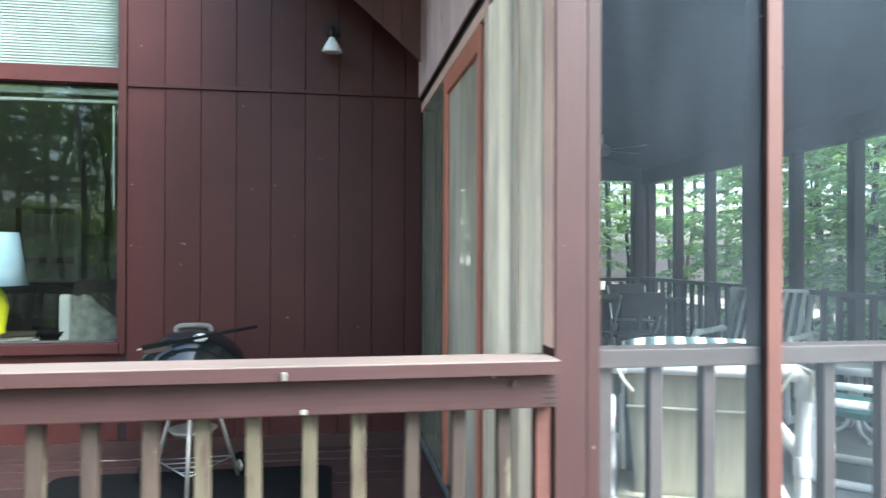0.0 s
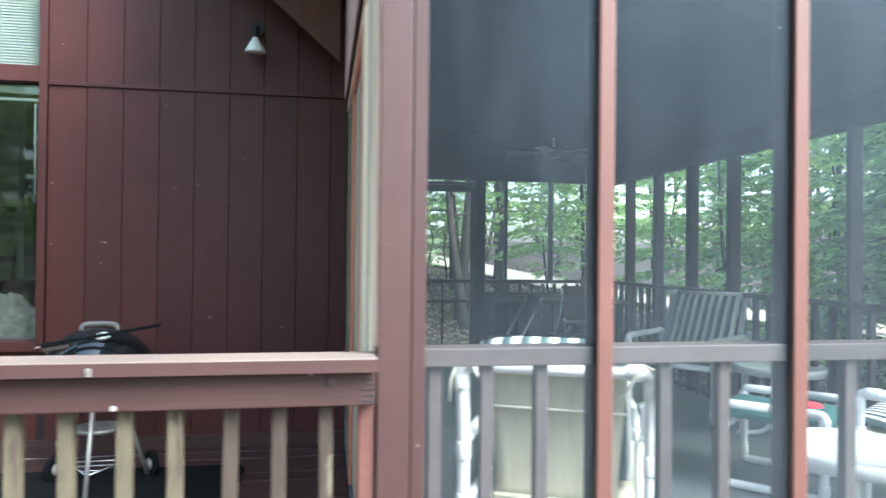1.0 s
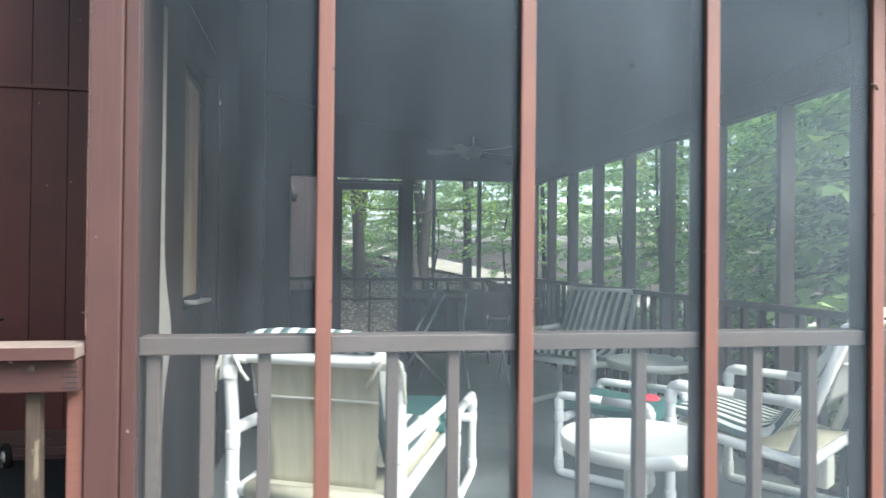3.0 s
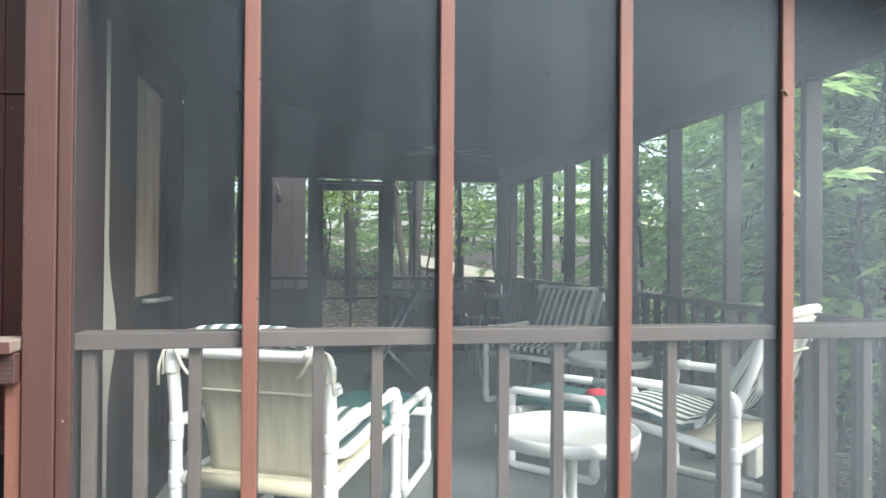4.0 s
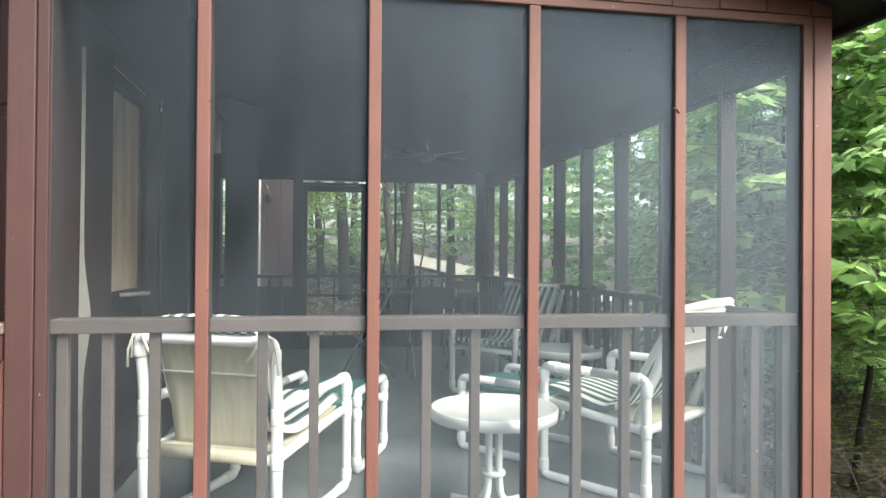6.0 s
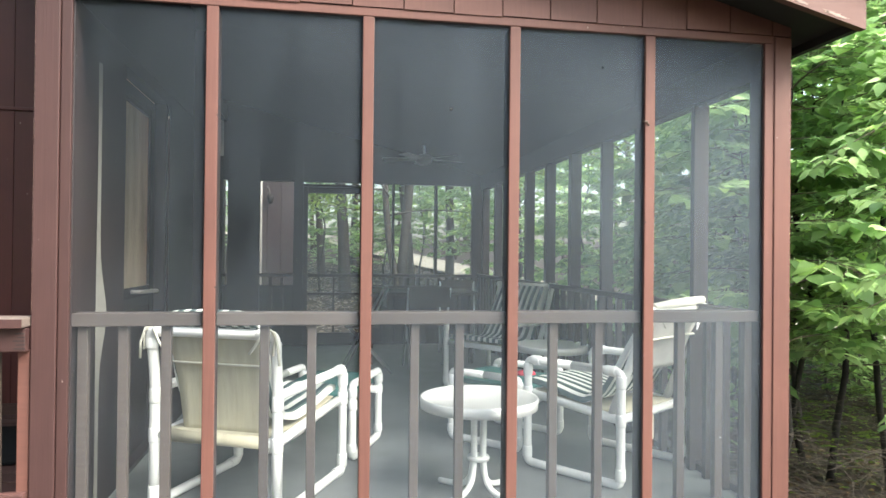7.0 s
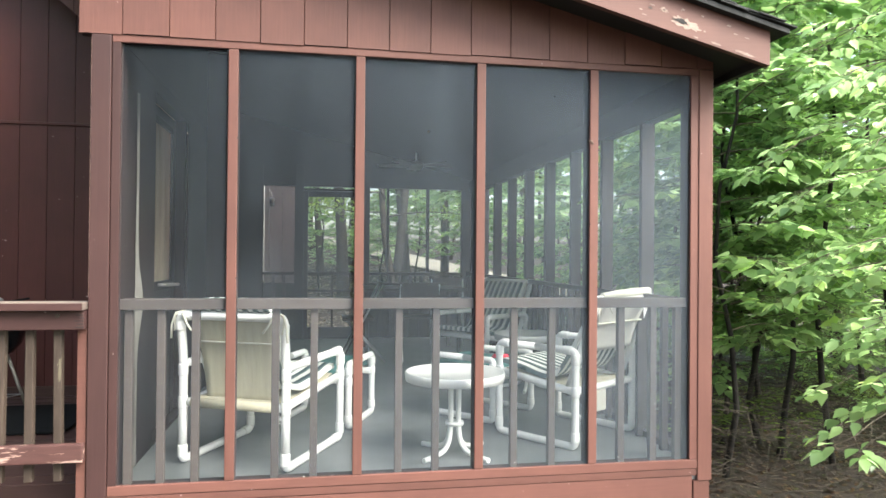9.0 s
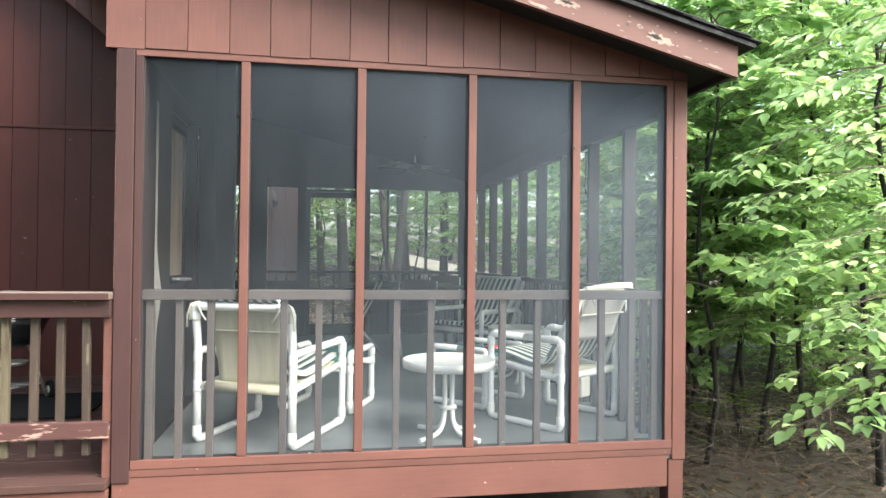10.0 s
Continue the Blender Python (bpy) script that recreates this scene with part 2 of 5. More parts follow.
M_SCREEN = mesh_screen("insect_screen", 0.08, (0.096, 0.110, 0.127), 0.25, (0.036, 0.047, 0.061), ((0.1, 0.004), (0.65, 0.038), (1.2, 0.085), (2.0, 0.13), (2.3, 0.185), (2.8, 0.205)))
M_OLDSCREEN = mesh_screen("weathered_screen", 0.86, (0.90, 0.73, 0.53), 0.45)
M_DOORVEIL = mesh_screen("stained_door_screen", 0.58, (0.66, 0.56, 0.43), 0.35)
# far panel of the old screen; overhang shade is put into its colour
M_DIMVEIL = mesh_screen("shade_dimmed_old_screen", 0.42, (0.30, 0.27, 0.20), 0.35)
M_BATTEN = painted("bleached_batten", (0.56, 0.48, 0.37), (14, 14, 0.8), 0.85, 1.12, chip=(0.30, 0.24, 0.15), chip_at=0.66)
M_SIDESCREEN = mesh_screen("dusty_side_screen", 0.18, (0.085, 0.09, 0.09), 0.2)
M_DOORDIM = mesh_screen("door_dimming_sheet", 0.25, (0.05, 0.05, 0.05), 0.2)
M_FARSCREEN = mesh_screen("dark_far_screen", 0.36, (0.05, 0.053, 0.056), 0.1)


def glass_mat():
    m = bpy.data.materials.new("window_glass")
    m.use_nodes = True
    n, l = m.node_tree.nodes, m.node_tree.links
    n.clear()
    out = n.new("ShaderNodeOutputMaterial")
    mix = n.new("ShaderNodeMixShader")
    tr = n.new("ShaderNodeBsdfTransparent")
    tr.inputs["Color"].default_value = (0.86, 0.9, 0.88, 1)
    gl = n.new("ShaderNodeBsdfGlossy")
    gl.inputs["Roughness"].default_value = 0.01
    fr = n.new("ShaderNodeFresnel")
    fr.inputs["IOR"].default_value = 1.45
    l.new(fr.outputs[0], mix.inputs[0])
    l.new(tr.outputs[0], mix.inputs[1])
    l.new(gl.outputs[0], mix.inputs[2])
    l.new(mix.outputs[0], out.inputs["Surface"])
    return m


M_GLASS = glass_mat()


def leaf_mat(name, a, b_, trans=0.5):
    m = bpy.data.materials.new(name)
    m.use_nodes = True
    n, l = m.node_tree.nodes, m.node_tree.links
    p = n["Principled BSDF"]
    p.inputs["Roughness"].default_value = 0.33
    p.inputs["Specular IOR Level"].default_value = 0.7
    geo = n.new("ShaderNodeNewGeometry")
    r = ramp(n, l, geo.outputs["Random Per Island"], [(0.0, a), (0.55, tuple((x + y) / 2 for x, y in zip(a, b_))), (0.92, b_), (1.0, tuple(y * f for y, f in zip(b_, (1.1, 1.12, 0.75))))])
    l.new(r.outputs["Color"], p.inputs["Base Color"])
    tl = n.new("ShaderNodeBsdfTranslucent")
    hs = n.new("ShaderNodeHueSaturation")
    hs.inputs["Hue"].default_value = 0.49
    hs.inputs["Saturation"].default_value, hs.inputs["Value"].default_value = 0.9, 2.05
    l.new(r.outputs["Color"], hs.inputs["Color"])
    l.new(hs.outputs["Color"], tl.inputs["Color"])
    mix = n.new("ShaderNodeMixShader")
    mix.inputs[0].default_value = trans
    l.new(p.outputs[0], mix.inputs[1])
    l.new(tl.outputs[0], mix.inputs[2])
    l.new(mix.outputs[0], n["Material Output"].inputs["Surface"])
    return m


M_LEAF = leaf_mat("broad_leaf", (0.098, 0.180, 0.068), (0.315, 0.45, 0.185), 0.6)
M_LEAFFAR = leaf_mat("wood_leaf", (0.060, 0.115, 0.020), (0.19, 0.28, 0.045), 0.62)


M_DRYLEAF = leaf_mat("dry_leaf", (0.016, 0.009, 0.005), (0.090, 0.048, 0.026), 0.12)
M_PALELEAF = leaf_mat("lit_dry_leaf", (0.07, 0.052, 0.038), (0.24, 0.185, 0.135), 0.1)


def ground_mat():
    m, n, l, b = mat("leaf_litter", 0.95)
    t = noise_tex(n, l, 9.0, 9.0, rough=0.75)
    big = noise_tex(n, l, 0.35, 3.0)
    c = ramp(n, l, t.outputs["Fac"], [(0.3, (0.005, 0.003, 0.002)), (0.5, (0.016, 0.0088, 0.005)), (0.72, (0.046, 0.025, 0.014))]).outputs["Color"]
    g = ramp(n, l, big.outputs["Fac"], [(0.5, (0, 0, 0)), (0.62, (1, 1, 1))]).outputs["Color"]
    gm = n.new("ShaderNodeMath")
    gm.operation = "MULTIPLY"
    gm.inputs[1].default_value = 0.35
    l.new(g, gm.inputs[0])
    l.new(blend(n, l, gm.outputs[0], c, (0.022, 0.030, 0.010)), b.inputs["Base Color"])
    bump(n, l, b, t.outputs["Fac"], 0.8, 0.03)
    return m


M_GROUND = ground_mat()

# ---- mesh helpers ----
def box(bm, x0, x1, y0, y1, z0, z1, bev=0.0):
    r = bmesh.ops.create_cube(bm, size=1.0, matrix=Matrix.Translation(((x0 + x1) / 2, (y0 + y1) / 2, (z0 + z1) / 2)) @ Matrix.Diagonal((abs(x1 - x0), abs(y1 - y0), abs(z1 - z0), 1)))
    if bev:
        es = {e for v in r["verts"] for e in v.link_edges}
        bmesh.ops.bevel(bm, geom=list(es), offset=bev, segments=2, affect="EDGES", profile=0.6)


def tube(bm, pts, r, n=10, caps=True):
    pts = [Vector(p) for p in pts]
    up = None
    rings = []
    for i, p in enumerate(pts):
        a = pts[max(i - 1, 0)]
        c = pts[min(i + 1, len(pts) - 1)]
        d = (c - a).normalized()
        if up is None:
            up = d.orthogonal().normalized()
        else:
            up = (up - d * up.dot(d)).normalized()
        s = d.cross(up)
        rr = r[i] if isinstance(r, (list, tuple)) else r
        rings.append([bm.verts.new(p + (up * math.cos(k * math.tau / n) + s * math.sin(k * math.tau / n)) * rr) for k in range(n)])
    for q, w in zip(rings, rings[1:]):
        for k in range(n):
            f = bm.faces.new((q[k], q[(k + 1) % n], w[(k + 1) % n], w[k]))
            f.smooth = True
    if caps:
        bm.faces.new(list(reversed(rings[0])))
        bm.faces.new(rings[-1])


def rounded(pts, rad, seg=5):
    """A polyline with its inner corners rounded."""
    pts = [Vector(p) for p in pts]
    out = [pts[0]]
    for a, b, c in zip(pts, pts[1:], pts[2:]):
        u, v = (a - b).normalized(), (c - b).normalized()
        r = min(rad, (a - b).length / 2, (c - b).length / 2)
        p, q = b + u * r, b + v * r
        for k in range(seg + 1):
            t = k / seg
            out.append(p * (1 - t) ** 2 + b * 2 * t * (1 - t) + q * t ** 2)
    out.append(pts[-1])
    return out


def lathe(bm, prof, n=32, cx=0.0, cy=0.0):
    rings = []
    for r, z in prof:
        if r < 1e-5:
            rings.append([bm.verts.new((cx, cy, z))])
        else:
            rings.append([bm.verts.new((cx + r * math.cos(k * math.tau / n), cy + r * math.sin(k * math.tau / n), z)) for k in range(n)])
    for a, b in zip(rings, rings[1:]):
        for k in range(n):
            j = (k + 1) % n
            vs = [a[k % len(a)], a[j % len(a)], b[j % len(b)], b[k % len(b)]]
            u = []
            for v in vs:
                if v not in u:
                    u.append(v)
            if len(u) > 2:
                bm.faces.new(u).smooth = True


def to_mesh(name, bm, material):
    me = bpy.data.meshes.new(name)
    bmesh.ops.recalc_face_normals(bm, faces=bm.faces)
    bm.to_mesh(me)
    bm.free()
    me.materials.append(material)
    return me


def part(name, bm, material, parent=None, label=""):
    ob = new(name, to_mesh(name, bm, material))
    ob.parent = parent
    if label:
        ob["label"] = label
    return ob


def piece(name, mesh, parent, m):
    ob = new(name, mesh)
    ob.parent = parent
    ob.matrix_basis = m
    return ob


def boxpart(name, dims, material, parent=None, label="", bev=0.003):
    bm = bmesh.new()
    box(bm, *dims, bev)
    return part(name, bm, material, parent, label)


def empty(name, x=0, y=0, z=0, rz=0):
    ob = new(name)
    ob.empty_display_size = 0.2
    ob.matrix_basis = pose(x, y, z, 0, 0, rz)
    return ob


# ---- ground ----
def smooth_pts(pts, n=4):
    out = []
    for i in range(len(pts) - 1):
        p0, p1, p2, p3 = (pts[max(i - 1, 0)], pts[i], pts[i + 1], pts[min(i + 2, len(pts) - 1)])
        for k in range(n):
            t = k / n
            out.append(tuple(0.5 * (2 * b + (c - a) * t + (2 * a - 5 * b + 4 * c - d) * t * t + (3 * b - a - 3 * c + d) * t ** 3) for a, b, c, d in zip(p0, p1, p2, p3)))
    out.append(pts[-1])
    return out


def ground_z(x, y):
    z = -0.52 - 0.05 * max(0.0, x - 3.2)
    z += 0.09 * max(0.0, y - 9) - 0.02 * max(0.0, -y - 6)
    z = max(z, -2.2)
    return min(z, 2.4) + 0.05 * noise.noise(Vector((x * 0.35, y * 0.35, 0)))


bm = bmesh.new()
axis = [-400, -180, -90, -50, -34, -26] + [-20 + 1.0 * k for k in range(47)] + [32, 40, 55, 90, 180, 400]
gv = [[bm.verts.new((x, y, ground_z(x, y))) for x in axis] for y in axis]
for a, b in zip(gv, gv[1:]):
    for i in range(len(axis) - 1):
        bm.faces.new((a[i], a[i + 1], b[i + 1], b[i])).smooth = True
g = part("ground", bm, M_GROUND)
tagged(g, "brown leaf litter under the trees round the house", "ground", kind="structure")

# ---- porch: front wall (screens at y = 0, floor at z = 0) ----
MULL = [(0.597, 0.642), (1.190, 1.235), (1.790, 1.835), (2.385, 2.430)]
TOP, SILL, RAIL, FZ = 2.095, 0.073, 0.92, 0.027
wf = tagged(empty("wall_front"), "screened porch front with maroon painted wooden battens", "screen wall", kind="structure")
boxpart("corner_board", (0.0, 0.085, -0.022, 0.09, -0.037, 2.125), M_POST, wf, bev=0.004)
boxpart("corner_board", (2.9905, 3.07, -0.022, 0.09, -0.037, 2.125), M_TRIM, wf, bev=0.004)
boxpart("side_batten", (0.088, 0.125, -0.016, 0.0, SILL, TOP), M_POST, wf)
boxpart("side_batten", (2.946, 2.990, -0.016, 0.0, SILL, TOP), M_MULL, wf)
boxpart("top_batten", (0.088, 2.990, -0.017, 0.0, TOP, TOP + 0.034), M_TRIM, wf)
boxpart("sill_batten", (0.088, 2.990, -0.019, 0.0, 0.028, SILL), M_RIM, wf)
for a, b in MULL:
    boxpart("mullion", (a, b, -0.018, 0.0, SILL + 0.002, TOP - 0.002), M_MULL, wf, bev=0.004)
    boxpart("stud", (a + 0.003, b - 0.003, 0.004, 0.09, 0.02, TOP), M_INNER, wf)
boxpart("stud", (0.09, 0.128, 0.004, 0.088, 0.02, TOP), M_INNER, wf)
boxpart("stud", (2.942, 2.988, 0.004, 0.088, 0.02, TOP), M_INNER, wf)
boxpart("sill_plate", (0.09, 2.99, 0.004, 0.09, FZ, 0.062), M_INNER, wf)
edges = [0.125] + [v for p in MULL for v in p] + [2.946]
for a, b in zip(edges[::2], edges[1::2]):
    bm = bmesh.new()
    vs = [bm.verts.new(p) for p in ((a - 0.006, 0.002, SILL - 0.01), (b + 0.006, 0.002, SILL - 0.01), (b + 0.006, 0.002, TOP + 0.01), (a - 0.006, 0.002, TOP + 0.01))]
    bm.faces.new(vs)
    part("insect_screen", bm, M_SCREEN, wf, "dusty grey insect screen")

for x, z, r_ in ((1.55, 1.745, 0.006), (0.83, 1.40, 0.004), (1.90, 1.50, 0.004), (2.2, 1.95, 0.004), (1.45, 1.22, 0.003)):
    bm = bmesh.new()
    bmesh.ops.create_circle(bm, cap_ends=True, radius=r_, segments=10, matrix=pose(x, -0.001, z, 90))
    part("screen_hole", bm, M_SOFFIT, wf)
bm = bmesh.new()
tube(bm, [(2.372, -0.02, 1.725), (2.39, -0.024, 1.728), (2.40, -0.02, 1.71)], 0.003, 5)
part("caught_twig", bm, M_TWIG, wf)
for x, z in ((0.640, 1.676), (0.640, 1.02), (1.233, 0.99), (2.388, 1.30)):
    boxpart("nail_notch", (x - 0.002, x + 0.003, -0.0192, -0.015, z - 0.0035, z + 0.0035), M_SOFFIT, wf, bev=0.001)
crumbs = random.Random(7)
for x in (0.93, 0.97, 1.05, 1.09, 2.55):
    bm = bmesh.new()
    ring = [bm.verts.new((x + 0.016 * math.cos(a), -0.012 + 0.006 * math.sin(a), SILL + 0.001 + 0.004 * crumbs.random())) for a in [math.tau * q / 6 + crumbs.random() * 0.5 for q in range(6)]]
    bm.faces.new(ring)
    part("dry_leaf_bit", bm, M_DRYLEAF, wf, "dry leaf bit caught on the sill")
pr = tagged(empty("porch_railing"), "dark painted wooden railing inside the porch screens", "railing")
for a, b in zip(edges[::2], edges[1::2]):
    boxpart("top_rail", (a - 0.0, b + 0.0, 0.010, 0.095, RAIL - 0.05, RAIL), M_INRAIL, pr, bev=0.004)
    for c in [q for q in (0.159, 0.302, 0.456, 0.822, 1.004, 1.416, 1.602, 2.005, 2.206, 2.585, 2.765, 2.905) if a < q < b]:
        boxpart("baluster", (c - 0.018, c + 0.018, 0.03, 0.066, 0.035, RAIL - 0.05), M_INRAIL, pr)

# gable siding over the screens
def roof_under(x):
    return 2.105 + (3.2 - x) * 0.259


G = 0.2032


def siding_mesh(w, h0, h1, t=0.009, material=None):
    """One board of grooved siding; its top may slope."""
    bm = bmesh.new()
    v = [bm.verts.new(p) for p in ((0.0025, -t, 0), (w - 0.0025, -t, 0), (w - 0.0025, -t, h1), (0.0025, -t, h0),
                                   (0.0, 0, 0), (w, 0, 0), (w, 0, h1), (0.0, 0, h0))]
    for q in ((0, 1, 2, 3), (5, 4, 7, 6), (1, 5, 6, 2), (4, 0, 3, 7), (3, 2, 6, 7), (4, 5, 1, 0)):
        bm.faces.new([v[k] for k in q])
    return to_mesh("siding_board", bm, material or M_SIDING)


gab = tagged(empty("wall_gable"), "maroon grooved wood siding above the porch screens", "siding", kind="structure")
boxpart("backing", (-0.05, 3.07, 0.012, 0.05, 2.132, 2.18), M_INNER, gab)
x = -0.055
k = 0
while x < 3.06:
    g1 = 0.334 + G * (k - 1)
    x1 = min(g1 if g1 > x + 0.02 else g1 + G, 3.07)
    zj = 2.129 + 0.0016 * ((k * 7) % 4 - 1)
    piece("siding_board", siding_mesh(x1 - x, max(roof_under(x) - zj + 0.03, 0.02), max(roof_under(x1) - zj + 0.03, 0.02)), gab, pose(x, -0.013 - 0.001 * ((k * 5) % 3), zj, 0.4 * ((k * 3) % 3 - 1)))
    x = x1
    k += 1
bm = bmesh.new()
vs = [(-0.055, 2.13), (3.07, 2.13), (3.07, roof_under(3.07) + 0.02), (-0.055, roof_under(-0.055) + 0.02)]
f0 = [bm.verts.new((a, 0.004, z)) for a, z in vs]
f1 = [bm.verts.new((a, 0.05, z)) for a, z in vs]
bm.faces.new(f0)
bm.faces.new(list(reversed(f1)))
for i in range(4):
    bm.faces.new((f0[i], f0[(i + 1) % 4], f1[(i + 1) % 4], f1[i]))
part("sheathing", bm, M_INNER, gab)

# roof: slab, fascia, shingles
rf = tagged(empty("roof"), "low pitched porch roof with peeling maroon fascia and dark shingles", "roof", kind="structure")
XE = 3.225


def slab(bm, x0, x1, y0, y1, lo, hi):
    v = []
    for y in (y0, y1):
        v += [bm.verts.new((x0, y, roof_under(x0) + lo)), bm.verts.new((x1, y, roof_under(x1) + lo)), bm.verts.new((x1, y, roof_under(x1) + hi)), bm.verts.new((x0, y, roof_under(x0) + hi))]
    for q in ((0, 1, 2, 3), (7, 6, 5, 4), (0, 4, 5, 1), (1, 5, 6, 2), (2, 6, 7, 3), (3, 7, 4, 0)):
        bm.faces.new([v[k] for k in q])


bm = bmesh.new()
slab(bm, -0.9, XE, -0.27, -0.235, -0.005, 0.165)
part("fascia", bm, M_RIM, rf, "maroon fascia board with peeling paint")
# underside coloured near-black in place of the shade below the roof edge
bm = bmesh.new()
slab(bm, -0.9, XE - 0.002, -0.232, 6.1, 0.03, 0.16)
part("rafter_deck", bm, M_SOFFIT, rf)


def peel(cx, dz, w, h, seed, material, y=-0.2715):
    """A ragged flake of missing paint on the fascia."""
    r_ = random.Random(seed)
    bm = bmesh.new()
    n_ = 30
    ring = []
    for k in range(n_):
        a = math.tau * k / n_
        q = r_.uniform(0.55, 1.1)
        dx, dd = w * q * math.cos(a), h * q * math.sin(a)
        ring.append(bm.verts.new((cx + dx, y, roof_under(cx + dx) + dz + dd)))
    bm.faces.new(ring)
    part("peeled_patch" if material is M_PEEL else "rot_hole", bm, material, rf)


peel(2.77, 0.055, 0.085, 0.030, 3, M_PEEL)
peel(2.745, 0.060, 0.046, 0.013, 4, M_SOFFIT, -0.2725)
peel(2.655, 0.085, 0.022, 0.014, 12, M_PEEL)
peel(2.24, 0.072, 0.09, 0.024, 5, M_PEEL)
peel(2.25, 0.078, 0.042, 0.010, 6, M_SOFFIT, -0.2725)
peel(3.08, 0.010, 0.07, 0.008, 8, M_PEEL)
peel(2.93, 0.009, 0.035, 0.006, 9, M_PEEL)
peel(2.10, 0.012, 0.07, 0.010, 10, M_PEEL)
peel(3.00, 0.12, 0.012, 0.006, 11, M_PEEL)
flecks = random.Random(17)
for k in range(18):
    cx = flecks.uniform(1.9, 3.15)
    peel(cx, flecks.choice((0.006, 0.010, 0.03, 0.05, 0.09, 0.12)), flecks.uniform(0.004, 0.016), flecks.uniform(0.002, 0.006), 40 + k, M_PEEL)
peel(2.585, 0.072, 0.013, 0.007, 90, M_DARKWOOD)
peel(2.655, 0.085, 0.008, 0.005, 91, M_DARKWOOD, -0.2725)
bm = bmesh.new()
slab(bm, -0.9, XE + 0.08, -0.31, 6.15, 0.168, 0.19)
slab(bm, -0.9, XE + 0.06, -0.295, 6.13, 0.1905, 0.205)
part("shingles", bm, M_SHINGLE, rf)
rake = random.Random(23)
bm = bmesh.new()
box(bm, 0.0, 0.15, -0.055, 0.0, 0.0, 0.007, 0.0015)
tab = to_mesh("shingle", bm, M_SHINGLE)
xs = XE + 0.035
while xs > 1.2:
    xs -= 0.134
    for lift, back in ((0.205, 0.0), (0.1985, 0.004)):
        x_ = xs + (0.067 if back else 0.0)
        piece("shingle", tab, rf, pose(x_, -0.262 - rake.uniform(0.0, 0.012) + back, roof_under(x_) + lift + rake.uniform(0.0, 0.004), rake.uniform(-2.0, 1.0), 14.5 + rake.uniform(-1.2, 0.6), 0))
# this board is near-black too, for the shade under the eave
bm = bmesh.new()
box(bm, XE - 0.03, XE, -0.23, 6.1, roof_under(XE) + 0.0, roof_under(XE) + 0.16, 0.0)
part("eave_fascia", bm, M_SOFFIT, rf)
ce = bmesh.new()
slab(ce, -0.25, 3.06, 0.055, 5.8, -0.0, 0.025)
tagged(part("ceiling", ce, M_CEIL), "near-black sloping porch ceiling", "ceiling", kind="structure")

# porch floor and rim
tagged(boxpart("floor", (-0.0, 3.08, 0.0, 5.9, -0.036, FZ), M_FLOOR, bev=0), "smooth grey painted porch floor", "floor", kind="structure")
rim = tagged(empty("porch_rim"), "maroon painted rim joist and corner post under the porch", "rim joist", kind="structure")
boxpart("rim_board", (0.002, 2.965, -0.012, -0.001, -0.190, -0.014), M_RIM, rim, bev=0.003)
boxpart("drip_strip", (0.002, 2.990, -0.016, -0.001, -0.011, 0.025), M_RIM, rim)
boxpart("support_post", (2.972, 3.062, -0.014, 0.09, -1.2, -0.039), M_RIM, rim, bev=0.004)
boxpart("support_post", (0.02, 0.11, 0.04, 0.13, -1.2, -0.04), M_INNER, rim)
boxpart("side_rim_board", (3.02, 3.06, 0.095, 5.9, -0.225, -0.039), M_RIM, rim)
for y in (1.9, 3.8, 5.7):
    boxpart("support_post", (2.965, 3.055, y, y + 0.09, -1.3, -0.226), M_INNER, rim)
for y in (1.2, 2.4, 3.6, 4.8):
    boxpart("joist", (0.12, 3.01, y, y + 0.04, -0.22, -0.04), M_DARKWOOD, rim)

# ---- porch: right wall ----
XR = 3.0
wr = tagged(empty("wall_right"), "screened porch side wall of dark painted studs", "screen wall", kind="structure")
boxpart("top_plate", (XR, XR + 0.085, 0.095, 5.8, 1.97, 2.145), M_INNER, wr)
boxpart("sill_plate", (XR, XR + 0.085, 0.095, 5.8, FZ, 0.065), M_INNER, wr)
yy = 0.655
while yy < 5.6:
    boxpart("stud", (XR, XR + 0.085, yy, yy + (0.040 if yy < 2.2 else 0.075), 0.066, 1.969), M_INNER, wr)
    yy += 0.618
boxpart("top_rail", (XR - 0.045, XR - 0.001, 0.10, 5.75, RAIL - 0.045, RAIL - 0.008), M_INRAIL, wr)
bm = bmesh.new()
bm.faces.new([bm.verts.new(p) for p in ((XR + 0.086, 0.09, 0.03), (XR + 0.086, 5.8, 0.03), (XR + 0.086, 5.8, 1.98), (XR + 0.086, 0.09, 1.98))])
part("insect_screen", bm, M_SIDESCREEN, wr)
bm = bmesh.new()
box(bm, -0.018, 0.018, -0.018, 0.018, 0.03, RAIL - 0.046)
bal = to_mesh("baluster", bm, M_INNER)
yy = 0.17
while yy < 5.7:
    piece("baluster", bal, wr, pose(XR - 0.022, yy, 0))
    yy += 0.1535

# ---- porch: far wall with its screen door ----
YF = 5.78
wb = tagged(empty("wall_far"), "far porch wall of dark framed screens and a screen door", "screen wall", kind="structure")
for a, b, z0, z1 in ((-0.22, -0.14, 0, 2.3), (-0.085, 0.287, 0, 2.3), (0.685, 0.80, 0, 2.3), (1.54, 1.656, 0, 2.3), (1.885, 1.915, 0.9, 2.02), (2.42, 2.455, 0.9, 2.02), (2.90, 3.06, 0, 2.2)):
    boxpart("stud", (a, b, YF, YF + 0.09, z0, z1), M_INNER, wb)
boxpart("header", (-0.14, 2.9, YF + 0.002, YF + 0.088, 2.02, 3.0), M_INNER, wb)
